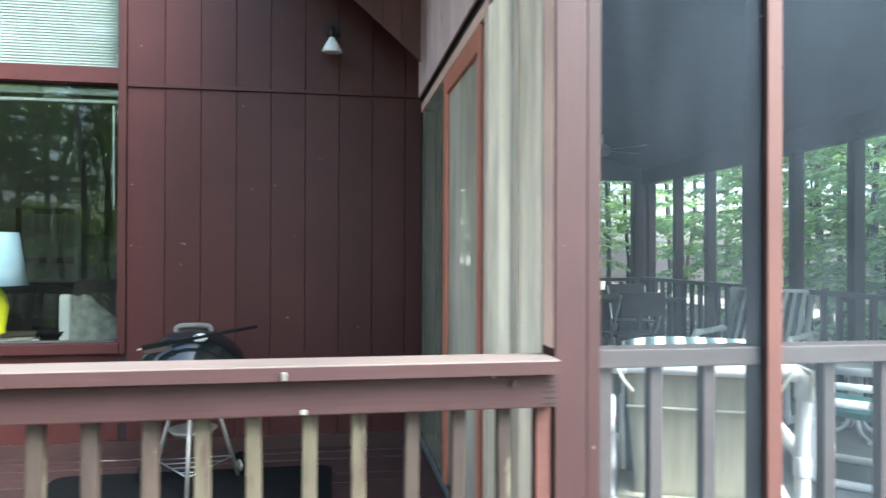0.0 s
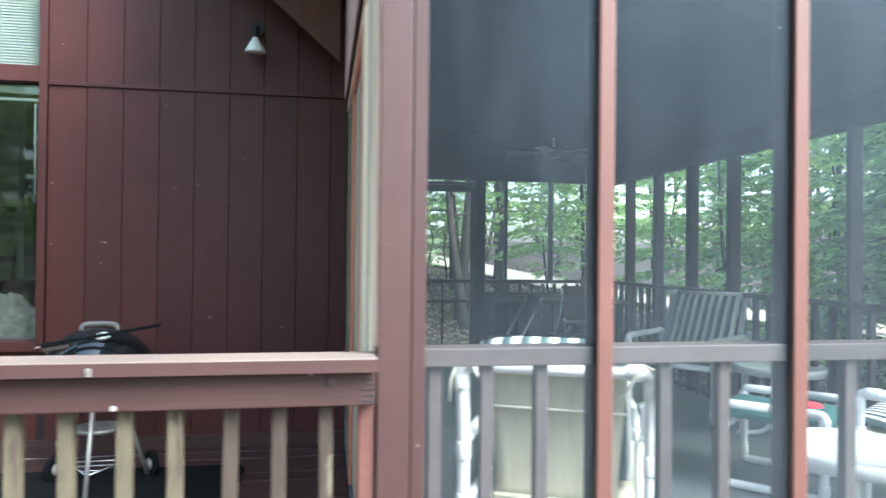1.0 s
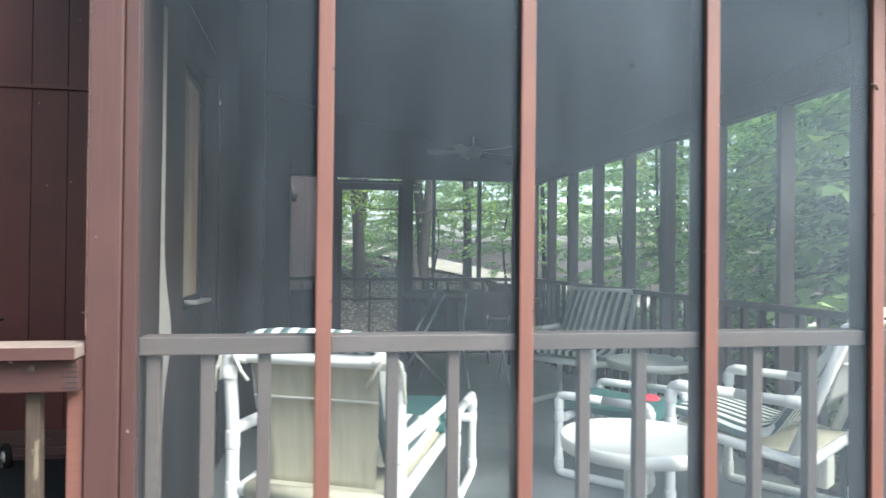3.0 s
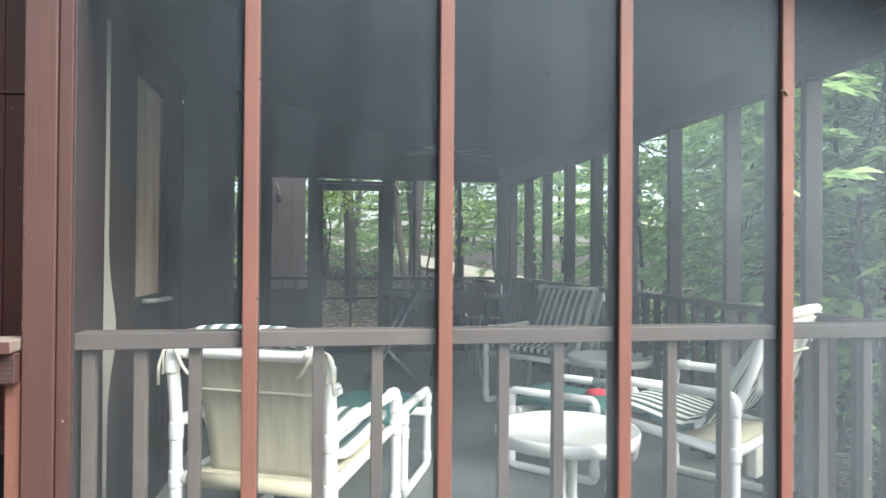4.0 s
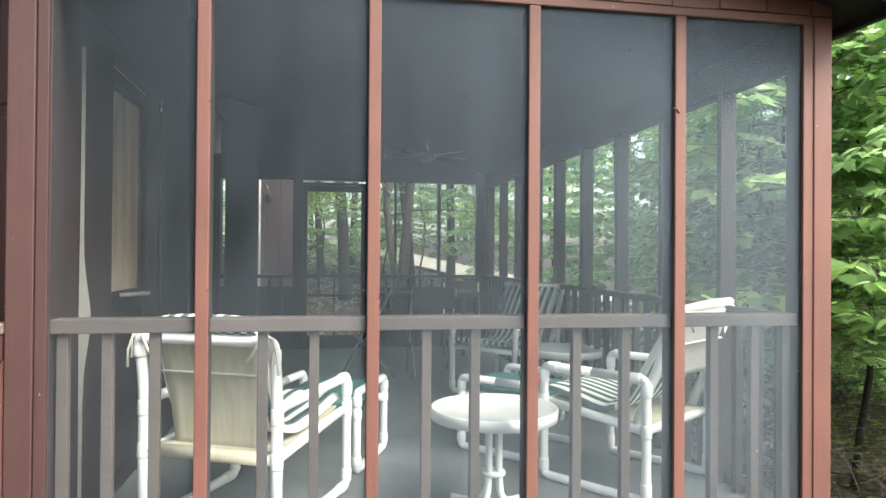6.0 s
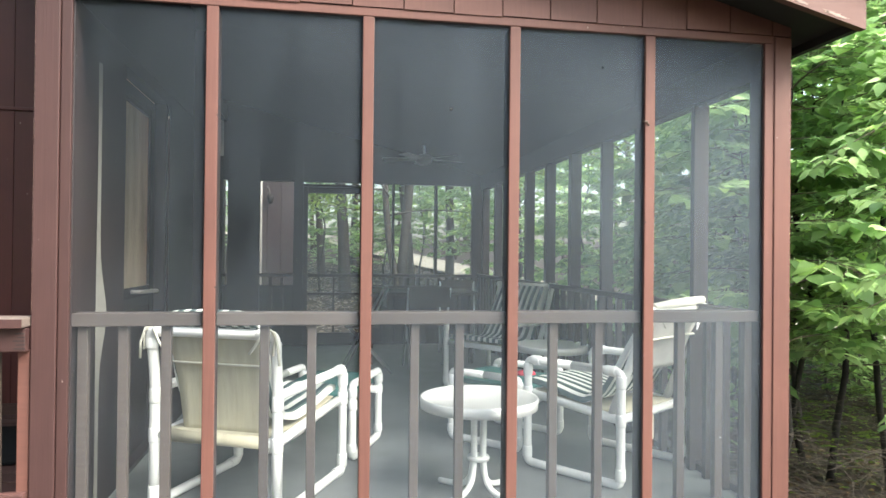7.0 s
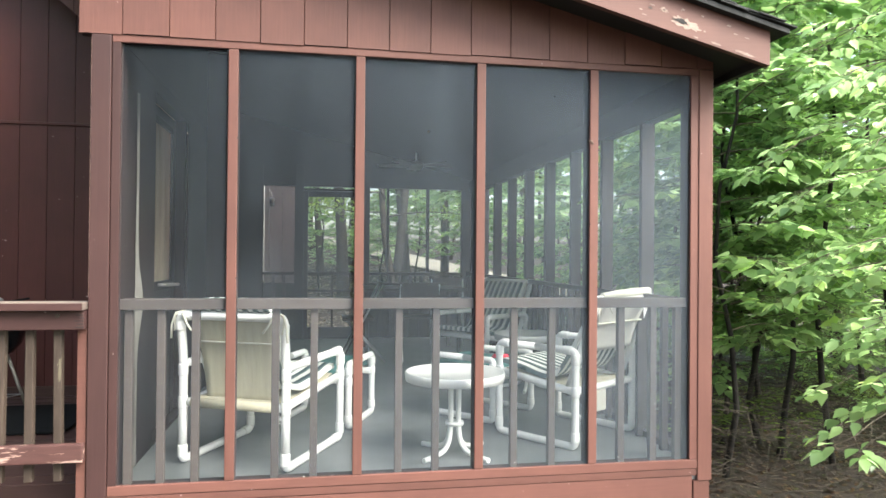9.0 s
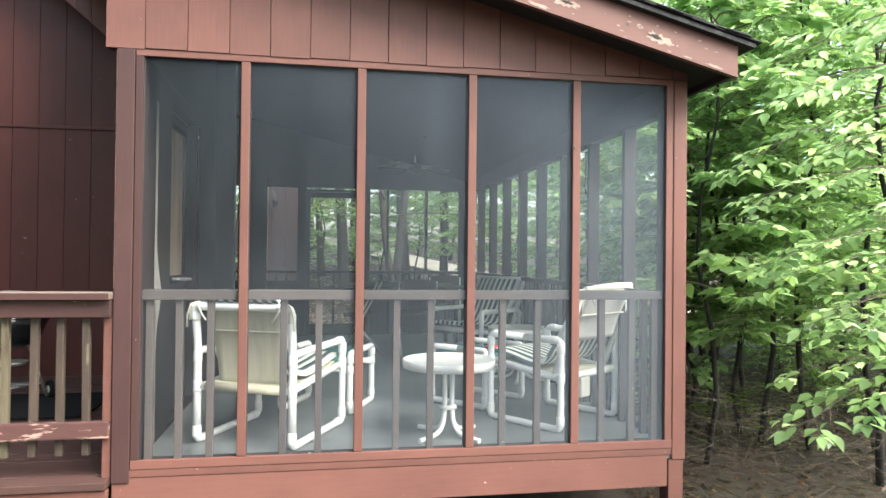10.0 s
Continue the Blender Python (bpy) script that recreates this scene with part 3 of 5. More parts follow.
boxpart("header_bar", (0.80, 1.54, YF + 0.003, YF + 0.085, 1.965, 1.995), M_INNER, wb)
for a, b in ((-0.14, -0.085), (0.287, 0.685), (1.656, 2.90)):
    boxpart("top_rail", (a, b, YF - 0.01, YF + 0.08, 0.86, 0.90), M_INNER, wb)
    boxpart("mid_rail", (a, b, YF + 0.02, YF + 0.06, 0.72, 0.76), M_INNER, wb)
    # added panel: stands for the dimness behind the furniture, below the rail
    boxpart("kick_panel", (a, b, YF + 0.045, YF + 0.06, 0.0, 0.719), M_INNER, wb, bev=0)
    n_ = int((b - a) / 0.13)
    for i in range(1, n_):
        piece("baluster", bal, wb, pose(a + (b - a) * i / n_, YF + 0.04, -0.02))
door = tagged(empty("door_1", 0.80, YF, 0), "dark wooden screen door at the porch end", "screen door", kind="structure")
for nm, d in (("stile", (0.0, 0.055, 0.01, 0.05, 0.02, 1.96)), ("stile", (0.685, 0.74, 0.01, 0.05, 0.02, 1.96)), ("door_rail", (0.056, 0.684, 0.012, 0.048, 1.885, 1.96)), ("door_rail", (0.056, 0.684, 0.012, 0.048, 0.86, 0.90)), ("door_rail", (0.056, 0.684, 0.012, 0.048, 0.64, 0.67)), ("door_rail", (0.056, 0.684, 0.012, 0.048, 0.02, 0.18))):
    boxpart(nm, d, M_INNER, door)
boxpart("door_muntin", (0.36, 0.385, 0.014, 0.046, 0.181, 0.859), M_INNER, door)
bm = bmesh.new()
bm.faces.new([bm.verts.new(p) for p in ((-0.2, YF + 0.089, 0), (2.95, YF + 0.089, 0), (2.95, YF + 0.089, 2.03), (-0.2, YF + 0.089, 2.03))])
part("insect_screen", bm, M_FARSCREEN, wb)

# ---- porch: left wall, screened to y = 2.58 and the house behind ----
wl_ = tagged(empty("wall_left"), "weathered screen wall with orange-edged frames beside the deck", "screen wall", kind="structure")
# light on the post's left side is put into this pale plate
boxpart("post_side", (-0.003, -0.0005, -0.012, 0.07, 0.93, 2.12), M_PEACH, wl_, "corner post side coloured pale peach as if lit", bev=0)
for y0, y1 in ((0.115, 0.165), (0.345, 0.395), (0.80, 0.845), (1.715, 1.765), (2.54, 2.575)):
    boxpart("stud", (0.012, 0.085, y0, y1, FZ, 2.06), M_INNER, wl_)
boxpart("jamb_strip", (-0.003, 0.010, 0.756, 0.794, FZ, 2.05), M_PEACH, wl_, "pale bleached door jamb strip")
boxpart("jamb_gap", (0.004, 0.010, 0.797, 0.845, FZ, 2.0), M_DARKWOOD, wl_, "dark gap beside the screen door")
boxpart("jamb_strip", (-0.003, 0.010, 1.685, 1.72, FZ, 2.05), M_ORANGE, wl_)
boxpart("header", (0.014, 0.09, 0.095, 2.575, 2.06, 2.138), M_INNER, wl_)
boxpart("header_strip", (-0.002, 0.012, 0.735, 2.575, 2.055, 2.108), M_PEACH, wl_)
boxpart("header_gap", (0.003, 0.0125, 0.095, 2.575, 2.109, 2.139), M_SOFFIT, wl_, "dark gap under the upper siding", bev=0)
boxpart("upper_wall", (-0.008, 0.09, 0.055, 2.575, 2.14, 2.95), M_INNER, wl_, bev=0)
boxpart("sill_plate", (0.005, 0.09, 0.095, 2.575, 0.0, 0.05), M_INNER, wl_)
for y0, y1 in ((0.06, 0.755), (1.765, 2.56)):
    bm = bmesh.new()
    nseg = 24
    cols = []
    for i in range(nseg + 1):
        y = y0 + (y1 - y0) * i / nseg
        xo = 0.004 + 0.007 * math.sin(i * 1.7) * math.sin(i * 0.45)
        cols.append([bm.verts.new((xo, y, z)) for z in (0.03, 0.7, 1.4, 2.07)])
    for a, b in zip(cols, cols[1:]):
        for j in range(3):
            bm.faces.new((a[j], b[j], b[j + 1], a[j + 1])).smooth = True
    part("weathered_screen", bm, M_OLDSCREEN if y0 < 1 else M_DIMVEIL, wl_, "pale streaked old screen sheet" if y0 < 1 else "stained old screen sheet, coloured dim for the overhang shade")
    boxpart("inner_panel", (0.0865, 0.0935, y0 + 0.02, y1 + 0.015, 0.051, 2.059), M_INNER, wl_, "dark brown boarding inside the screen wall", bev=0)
for y0, w in ((0.332, 0.024), (0.383, 0.02), (0.730, 0.02)):
    boxpart("batten", (-0.007, 0.001, y0, y0 + w, 0.05, 2.06), M_BATTEN, wl_, "pale yellowish thin batten on the screen", bev=0.002)
yy = 0.0
while yy < 2.55:
    w = min(G, 2.575 - yy)
    piece("siding_board", siding_mesh(w, 0.80, 0.80, material=M_BLEACH), wl_, pose(-0.012, yy + w, 2.142, 0, 0, -90))
    yy += G
sd = tagged(empty("door_2", 0.0, 0.85, 0.0), "wooden screen door with orange-brown edges, closed", "screen door", kind="structure")
for nm, d in (("stile", (0.0, 0.055, 0.04, 2.045)), ("stile", (0.755, 0.82, 0.04, 2.045)), ("door_rail", (0.056, 0.754, 1.955, 2.045))):
    boxpart(nm, (-0.006, 0.008) + d, M_ORANGE, sd)
for nm, d in (("inner_stile", (0.0, 0.12, 0.04, 2.045)), ("inner_stile", (0.72, 0.82, 0.04, 2.045)), ("inner_rail", (0.121, 0.719, 1.945, 2.045)), ("inner_rail", (0.121, 0.719, 0.84, 0.955))):
    boxpart(nm, (0.0125, 0.03) + d, M_INNER, sd)
boxpart("door_panel", (0.016, 0.028, 0.121, 0.719, 0.042, 0.839), M_INNER, sd)
bm = bmesh.new()
bm.faces.new([bm.verts.new(p) for p in ((0.0095, 0.05, 0.05), (0.0095, 0.76, 0.05), (0.0095, 0.76, 1.98), (0.0095, 0.05, 1.98))])
part("weathered_screen", bm, M_DOORVEIL, sd, "stained grey-green old screen")
# added see-through dark layer; dims the pale door screen from inside
bm = bmesh.new()
bm.faces.new([bm.verts.new(p) for p in ((0.031, 0.11, 0.90), (0.031, 0.73, 0.90), (0.031, 0.73, 1.98), (0.031, 0.11, 1.98))])
part("inner_dimming_sheet", bm, M_DOORDIM, sd, "thin dark sheet added inside the door to dim it")
bm = bmesh.new()
zs = [0.04 + 0.058 * k for k in range(34)]
ra, rb = [], []
for z in zs:
    bulge = 0.035 * math.exp(-((z - 0.88) / 0.16) ** 2)
    ra.append(bm.verts.new((0.100, -0.47 + 0.004 * math.sin(z * 5), z)))
    rb.append(bm.verts.new((0.106 + bulge * 0.5, -0.44 + bulge, z)))
for k in range(len(zs) - 1):
    bm.faces.new((ra[k], rb[k], rb[k + 1], ra[k + 1])).smooth = True
part("loose_screen_strip", bm, M_STRIP, wl_, "pale loose strip of old screen").matrix_basis = pose(0, 0.845, 0)
bm = bmesh.new()
tube(bm, rounded([(0.03, 0.33, 0.935), (0.075, 0.33, 0.935), (0.075, 0.74, 0.92), (0.03, 0.74, 0.92)], 0.02), 0.011)
part("push_handle", bm, M_FAN, sd, "grey metal door closer bar")
hw = tagged(empty("wall_house_side"), "dark maroon house wall along the inside of the porch", "wall", kind="structure")
boxpart("wall_body", (-0.34, -0.22, 2.72, 5.9, -0.04, 3.4), M_SIDING, hw, bev=0)
boxpart("wall_return", (-0.22, 0.25, 2.60, 2.71, 0.0, 2.8), M_INNER, hw, bev=0)

# ---- house front wall with the windows ----
YH = 2.58
wh = tagged(empty("wall_house_front"), "dark maroon grooved plywood siding of the house", "siding", kind="structure")
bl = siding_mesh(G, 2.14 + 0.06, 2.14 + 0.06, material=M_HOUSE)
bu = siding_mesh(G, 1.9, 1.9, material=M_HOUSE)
i0 = -1.528 - G
for i in range(9):
    xl = i0 + G * i
    if xl > 0.0:
        break
    w = min(G, 0.0 - xl)
    if i == 0:
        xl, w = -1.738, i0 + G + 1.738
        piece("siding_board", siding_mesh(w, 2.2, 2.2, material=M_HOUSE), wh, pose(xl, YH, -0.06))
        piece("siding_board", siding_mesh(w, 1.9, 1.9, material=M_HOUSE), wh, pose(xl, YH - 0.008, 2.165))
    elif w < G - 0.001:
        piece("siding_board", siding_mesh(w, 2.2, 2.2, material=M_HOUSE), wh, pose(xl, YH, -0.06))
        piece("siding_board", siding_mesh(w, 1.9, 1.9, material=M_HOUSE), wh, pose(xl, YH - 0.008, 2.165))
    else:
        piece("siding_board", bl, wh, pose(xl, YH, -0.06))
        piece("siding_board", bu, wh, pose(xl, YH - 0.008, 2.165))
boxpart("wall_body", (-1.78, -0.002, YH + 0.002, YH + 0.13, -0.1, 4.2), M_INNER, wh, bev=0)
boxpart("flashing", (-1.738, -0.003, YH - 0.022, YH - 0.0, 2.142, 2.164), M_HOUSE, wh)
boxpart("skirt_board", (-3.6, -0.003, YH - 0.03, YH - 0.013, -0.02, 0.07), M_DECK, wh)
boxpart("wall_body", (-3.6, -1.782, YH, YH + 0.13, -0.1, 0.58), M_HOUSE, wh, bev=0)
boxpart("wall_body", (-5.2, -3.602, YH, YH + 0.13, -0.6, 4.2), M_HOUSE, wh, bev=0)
w1 = tagged(empty("window_1", 0, YH, 0), "large maroon-framed house window with raised blinds", "window", kind="structure")
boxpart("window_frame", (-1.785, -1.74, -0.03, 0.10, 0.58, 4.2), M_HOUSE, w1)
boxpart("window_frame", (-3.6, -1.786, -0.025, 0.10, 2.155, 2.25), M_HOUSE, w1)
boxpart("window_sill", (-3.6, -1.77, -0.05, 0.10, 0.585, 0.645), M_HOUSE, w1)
boxpart("sill_edge", (-3.6, -1.80, -0.012, 0.06, 0.646, 0.656), M_INRAIL, w1)
boxpart("pane", (-3.6, -1.788, 0.03, 0.036, 0.657, 2.154), M_GLASS, w1, bev=0).visible_shadow = False
boxpart("pane", (-3.6, -1.788, 0.03, 0.036, 2.251, 4.0), M_GLASS, w1, bev=0).visible_shadow = False
bd = tagged(empty("window_blind"), "white slatted blind lowered behind the upper pane", "blind")
bm = bmesh.new()
box(bm, -3.55, -1.80, -0.011, 0.011, -0.001, 0.001)
sl = to_mesh("slat", bm, M_BLIND)
for i in range(62):
    piece("slat", sl, bd, pose(0, YH + 0.075, 2.262 + i * 0.0175, 68))
bd2 = tagged(empty("raised_blind"), "white blind gathered up at the window top", "blind")
boxpart("head_rail", (-3.55, -1.80, YH + 0.05, YH + 0.085, 2.10, 2.135), M_BLIND, bd2)
boxpart("bottom_rail", (-3.55, -1.795, YH + 0.055, YH + 0.08, 2.055, 2.072), M_BLIND, bd2)
bm = bmesh.new()
tube(bm, [(-1.835, YH + 0.06, 2.04), (-1.83, YH + 0.06, 1.45)], 0.006, 6)
part("wand", bm, M_BLIND, bd2)

# steep gable overhang above the house wall
bm = bmesh.new()
pts = [(-0.056, 2.22 + 0.88 * 0.056), (-0.056, 4.5), (-2.59, 4.5)]
f0 = [bm.verts.new((a, 2.2, z)) for a, z in pts]
f1 = [bm.verts.new((a, 2.215, z)) for a, z in pts]
bm.faces.new(f0)
bm.faces.new(list(reversed(f1)))
for i in range(3):
    bm.faces.new((f0[i], f0[(i + 1) % 3], f1[(i + 1) % 3], f1[i]))
oh = tagged(part("gable_overhang", bm, M_INNER), "maroon grooved siding of the steep gable overhang", "gable", kind="structure")
for i in range(22):
    xa = -0.057 - 0.108 * (i + 1)
    bm = bmesh.new()
    za, zb = 2.22 - 0.88 * xa - 0.004, 2.22 - 0.88 * (xa + 0.104) - 0.004
    v = [bm.verts.new(p) for p in ((xa, 2.19, za), (xa + 0.104, 2.19, zb), (xa + 0.104, 2.19, 4.5), (xa, 2.19, 4.5), (xa, 2.199, za), (xa + 0.104, 2.199, zb), (xa + 0.104, 2.199, 4.5), (xa, 2.199, 4.5))]
    for q in ((0, 1, 2, 3), (7, 6, 5, 4), (0, 4, 5, 1), (1, 5, 6, 2), (2, 6, 7, 3), (3, 7, 4, 0)):
        bm.faces.new([v[k] for k in q])
    part("siding_board", bm, M_SIDING, oh)

# main house roof that runs down to the porch
bm = bmesh.new()
for x0, x1 in ((-5.4, -0.10),):
    v = []
    for y in (2.05, 6.7):
        v += [bm.verts.new(p) for p in ((x1, y, 2.62 - 0.88 * x1), (x0, y, 2.62 - 0.88 * x0), (x0, y, 2.80 - 0.88 * x0), (x1, y, 2.80 - 0.88 * x1))]
    for q in ((0, 1, 2, 3), (7, 6, 5, 4), (0, 4, 5, 1), (1, 5, 6, 2), (2, 6, 7, 3), (3, 7, 4, 0)):
        bm.faces.new([v[k] for k in q])
mr = tagged(empty("house_roof"), "steep dark main roof of the house", "roof", kind="structure")
part("roof_slope", bm, M_SHINGLE, mr)

# room behind the window
rm = tagged(empty("room"), "dim living room behind the window", "room", kind="structure")
boxpart("room_floor", (-5.2, -0.35, 2.72, 6.5, -0.05, 0.0), M_ROOMFLOOR, rm, bev=0)
boxpart("room_back", (-5.2, -0.22, 6.5, 6.6, 0.0, 4.2), M_HOUSEIN, rm, bev=0)
boxpart("room_side", (-5.3, -5.2, 2.5, 6.6, -0.6, 4.2), M_HOUSEIN, rm, bev=0)
boxpart("room_ceiling", (-5.3, -0.35, 2.72, 6.7, 4.2, 4.3), M_HOUSEIN, rm, bev=0)
boxpart("partition", (-2.72, -2.66, 4.6, 6.49, 0.0, 4.19), M_HOUSEIN, rm, bev=0)

# sided pier beyond the porch, and the lane behind it
bay = tagged(empty("siding_pier", 0, 8.0, 0), "narrow maroon sided pier behind the porch", "pier", kind="structure")
boxpart("wall_body", (0.02, 0.60, 0.012, 0.5, -0.6, 3.2), M_INNER, bay, bev=0)
sb = siding_mesh(G, 3.6, 3.6, material=M_PIER)
for i in range(3):
    piece("siding_board", sb, bay, pose(0.61 - G * (i + 1), 0.0, -0.5))
lan = tagged(empty("wall_lantern", 0.25, 7.985, 1.99), "small dark lantern with a pale bracket on the pier", "lantern")
bm = bmesh.new()
lathe(bm, [(0, -0.10), (0.03, -0.10), (0.045, -0.02), (0.05, 0.0), (0.03, 0.03), (0.0, 0.05)], 12, 0.0, -0.10)
part("lantern_body", bm, M_SOFFIT, lan)
bm = bmesh.new()
tube(bm, [(0, -0.10, 0.05), (-0.02, -0.09, 0.13), (-0.05, -0.03, 0.17), (-0.06, 0.02, 0.16)], 0.006, 6)
part("bracket", bm, M_STRIP, lan)
bm = bmesh.new()
tube(bm, [(0.105, -0.03, -0.45), (0.105, -0.03, 3.1)], 0.024, 8)
part("downspout", bm, M_FAN, bay, "pale metal downspout")
boxpart("wing_roof", (-0.08, 0.70, -0.08, 0.6, 3.2, 3.3), M_SHINGLE, bay, bev=0)
bm = bmesh.new()
bends = [(-60, 52), (-25, 45), (-9, 40.5), (0.3, 36.5), (2.6, 31.6), (4.1, 26.6), (6.0, 21.5), (8.6, 17.0), (11.2, 14.4), (15, 12.2), (24, 9.0), (60, -4)]
lane = smooth_pts(bends, 6)
rows_ = []
for k, (x, y) in enumerate(lane):
    (xa, ya), (xb, yb) = lane[max(k - 1, 0)], lane[min(k + 1, len(lane) - 1)]
    side = Vector((ya - yb, xb - xa)).normalized()
    rows_.append([bm.verts.new((x + side.x * w, y + side.y * w, ground_z(x + side.x * w, y + side.y * w) + 0.12)) for w in (-1.15, -0.4, 0.4, 1.15)])
for a, b in zip(rows_, rows_[1:]):
    for q in range(3):
        bm.faces.new((a[q], b[q], b[q + 1], a[q + 1]))
tagged(part("road", bm, M_LANE), "pale gravel lane behind the trees", "road", kind="structure")

# ---- deck in front of the house ----
dk = tagged(empty("deck"), "maroon painted wooden deck boards with worn edges", "deck", kind="structure")
bm = bmesh.new()
box(bm, -5.2, -0.006, 0.0, 0.136, -0.038, 0.0, 0.004)
pl = to_mesh("plank", bm, M_DECK)
yy = -0.09
while yy < 2.5:
    piece("plank", pl, dk, pose(0, yy, -0.012 + 0.002 * (int(yy * 50) % 3)))
    yy += 0.1415
boxpart("rim_board", (-5.2, -0.003, -0.075, -0.035, -0.24, -0.052), M_RIM, dk, bev=0.004)
for xx in (-0.2, -2.4, -4.6):
    boxpart("support_post", (xx - 0.09, xx, 0.0, 0.09, -0.9, -0.053), M_INNER, dk)

dr = tagged(empty("deck_railing"), "maroon wooden deck railing with weathered balusters", "railing")
# cap paler than its face plate: overhead light is put into the paint
cap = boxpart("cap_rail", (-5.2, -0.004, -0.085, 0.045, 0.876, 0.911), M_CAP, dr, bev=0.006)
boxpart("cap_face", (-5.2, -0.0045, -0.089, -0.086, 0.877, 0.908), M_RAILH, dr, bev=0)
apr = boxpart("apron_rail", (-5.2, -0.006, -0.052, -0.014, 0.788, 0.872), M_RAILH, dr, bev=0.004)
for k, (xa, z) in enumerate(((-0.043, 0.798), (-0.036, 0.812), (-0.046, 0.826), (-0.030, 0.839), (-0.040, 0.852))):
    boxpart("end_split", (xa, -0.0065, -0.0535, -0.0521, z, z + 0.0035), M_SOFFIT, apr, bev=0)
boxpart("bottom_rail", (-5.2, -0.006, -0.052, -0.014, 0.196, 0.278), M_WORN, dr, bev=0.006)
boxpart("end_cleat", (-0.046, -0.006, -0.011, 0.03, -0.01, 0.787), M_RIM, dr)
bm = bmesh.new()
box(bm, -0.0175, 0.0175, -0.012, 0.024, 0.105, 0.86, 0.004)
bmsh2 = to_mesh("baluster", bm.copy(), M_BALUST2)
bmsh = to_mesh("baluster", bm, M_BALUST)
for i in range(40):
    xx = -0.122 - 0.123 * i
    piece("baluster", bmsh if i in (3, 4, 5, 6, 12, 14) else bmsh2, dr, pose(xx, 0.0, 0.0, 0, 0.25 * ((i * 7) % 5 - 2), 0))
bm = bmesh.new()
tube(bm, [(-0.115, -0.052, 0.852), (-0.115, -0.062, 0.852)], 0.009, 10)
part("bolt", bm, M_DARKWOOD, apr)
bm = bmesh.new()
box(bm, -0.674, -0.661, -0.094, -0.0892, 0.8785, 0.898, 0.003)
tube(bm, [(-0.666, -0.094, 0.893), (-0.666, -0.098, 0.892)], 0.007, 10)
part("bolt", bm, M_ALU, cap, "pale sealed bolt")
boxpart("plug", (-0.630, -0.616, -0.055, -0.0525, 0.791, 0.803), M_FAN, apr, "small pale plug")

# ---- furniture ----
R = 0.0215


def tube_part(name, pts, parent, r=R, material=None, label=""):
    bm = bmesh.new()
    tube(bm, pts, r, 12)
    return part(name, bm, material or M_PVC, parent, label)


def fittings(parent, spots, r=0.027, h=0.05):
    for (x, y, z), ax in spots:
        bm = bmesh.new()
        d = Vector(((1, 0, 0), (0, 1, 0), (0, 0, 1))[ax]) * h / 2
        p = Vector((x, y, z))
        tube(bm, [p - d, p - d * 0.8, p + d * 0.8, p + d], [r * 0.92, r, r, r * 0.92], 12)
        part("pipe_fitting", bm, M_PVC, parent)


def sheet_along(bm, prof, w0, w1, th, nu=10, puff=0.0):
    """A cushion or sling that follows a profile in y, z; w0 and w1 are its half widths at start and end."""
    P = [Vector((0, y, z)) for y, z in prof]
    rows = []
    L = len(P) - 1
    for i, p in enumerate(P):
        d = (P[min(i + 1, L)] - P[max(i - 1, 0)]).normalized()
        nrm = Vector((0, -d.z, d.y))
        hw_ = w0 + (w1 - w0) * i / L
        e = min(1.0, 4 * min(i, L - i) / L + 0.25)
        top, bot = [], []
        for j in range(nu + 1):
            u = -1 + 2 * j / nu
            t_ = th * (0.5 + puff * max(0.0, 1 - u ** 4) * e)
            top.append(bm.verts.new(p + Vector((u * hw_, 0, 0)) + nrm * t_))
            bot.append(bm.verts.new(p + Vector((u * hw_, 0, 0)) - nrm * th * 0.5))
        rows.append((top, bot))
    for (ta, ba), (tb, bb) in zip(rows, rows[1:]):
        for j in range(nu):
            bm.faces.new((ta[j], ta[j + 1], tb[j + 1], tb[j])).smooth = True
            bm.faces.new((ba[j + 1], ba[j], bb[j], bb[j + 1])).smooth = True
        bm.faces.new((ta[0], tb[0], bb[0], ba[0]))
        bm.faces.new((tb[nu], ta[nu], ba[nu], bb[nu]))
    for t_, b_ in (rows[0], rows[-1]):
        for j in range(nu):
            bm.faces.new((t_[j], b_[j], b_[j + 1], t_[j + 1]))


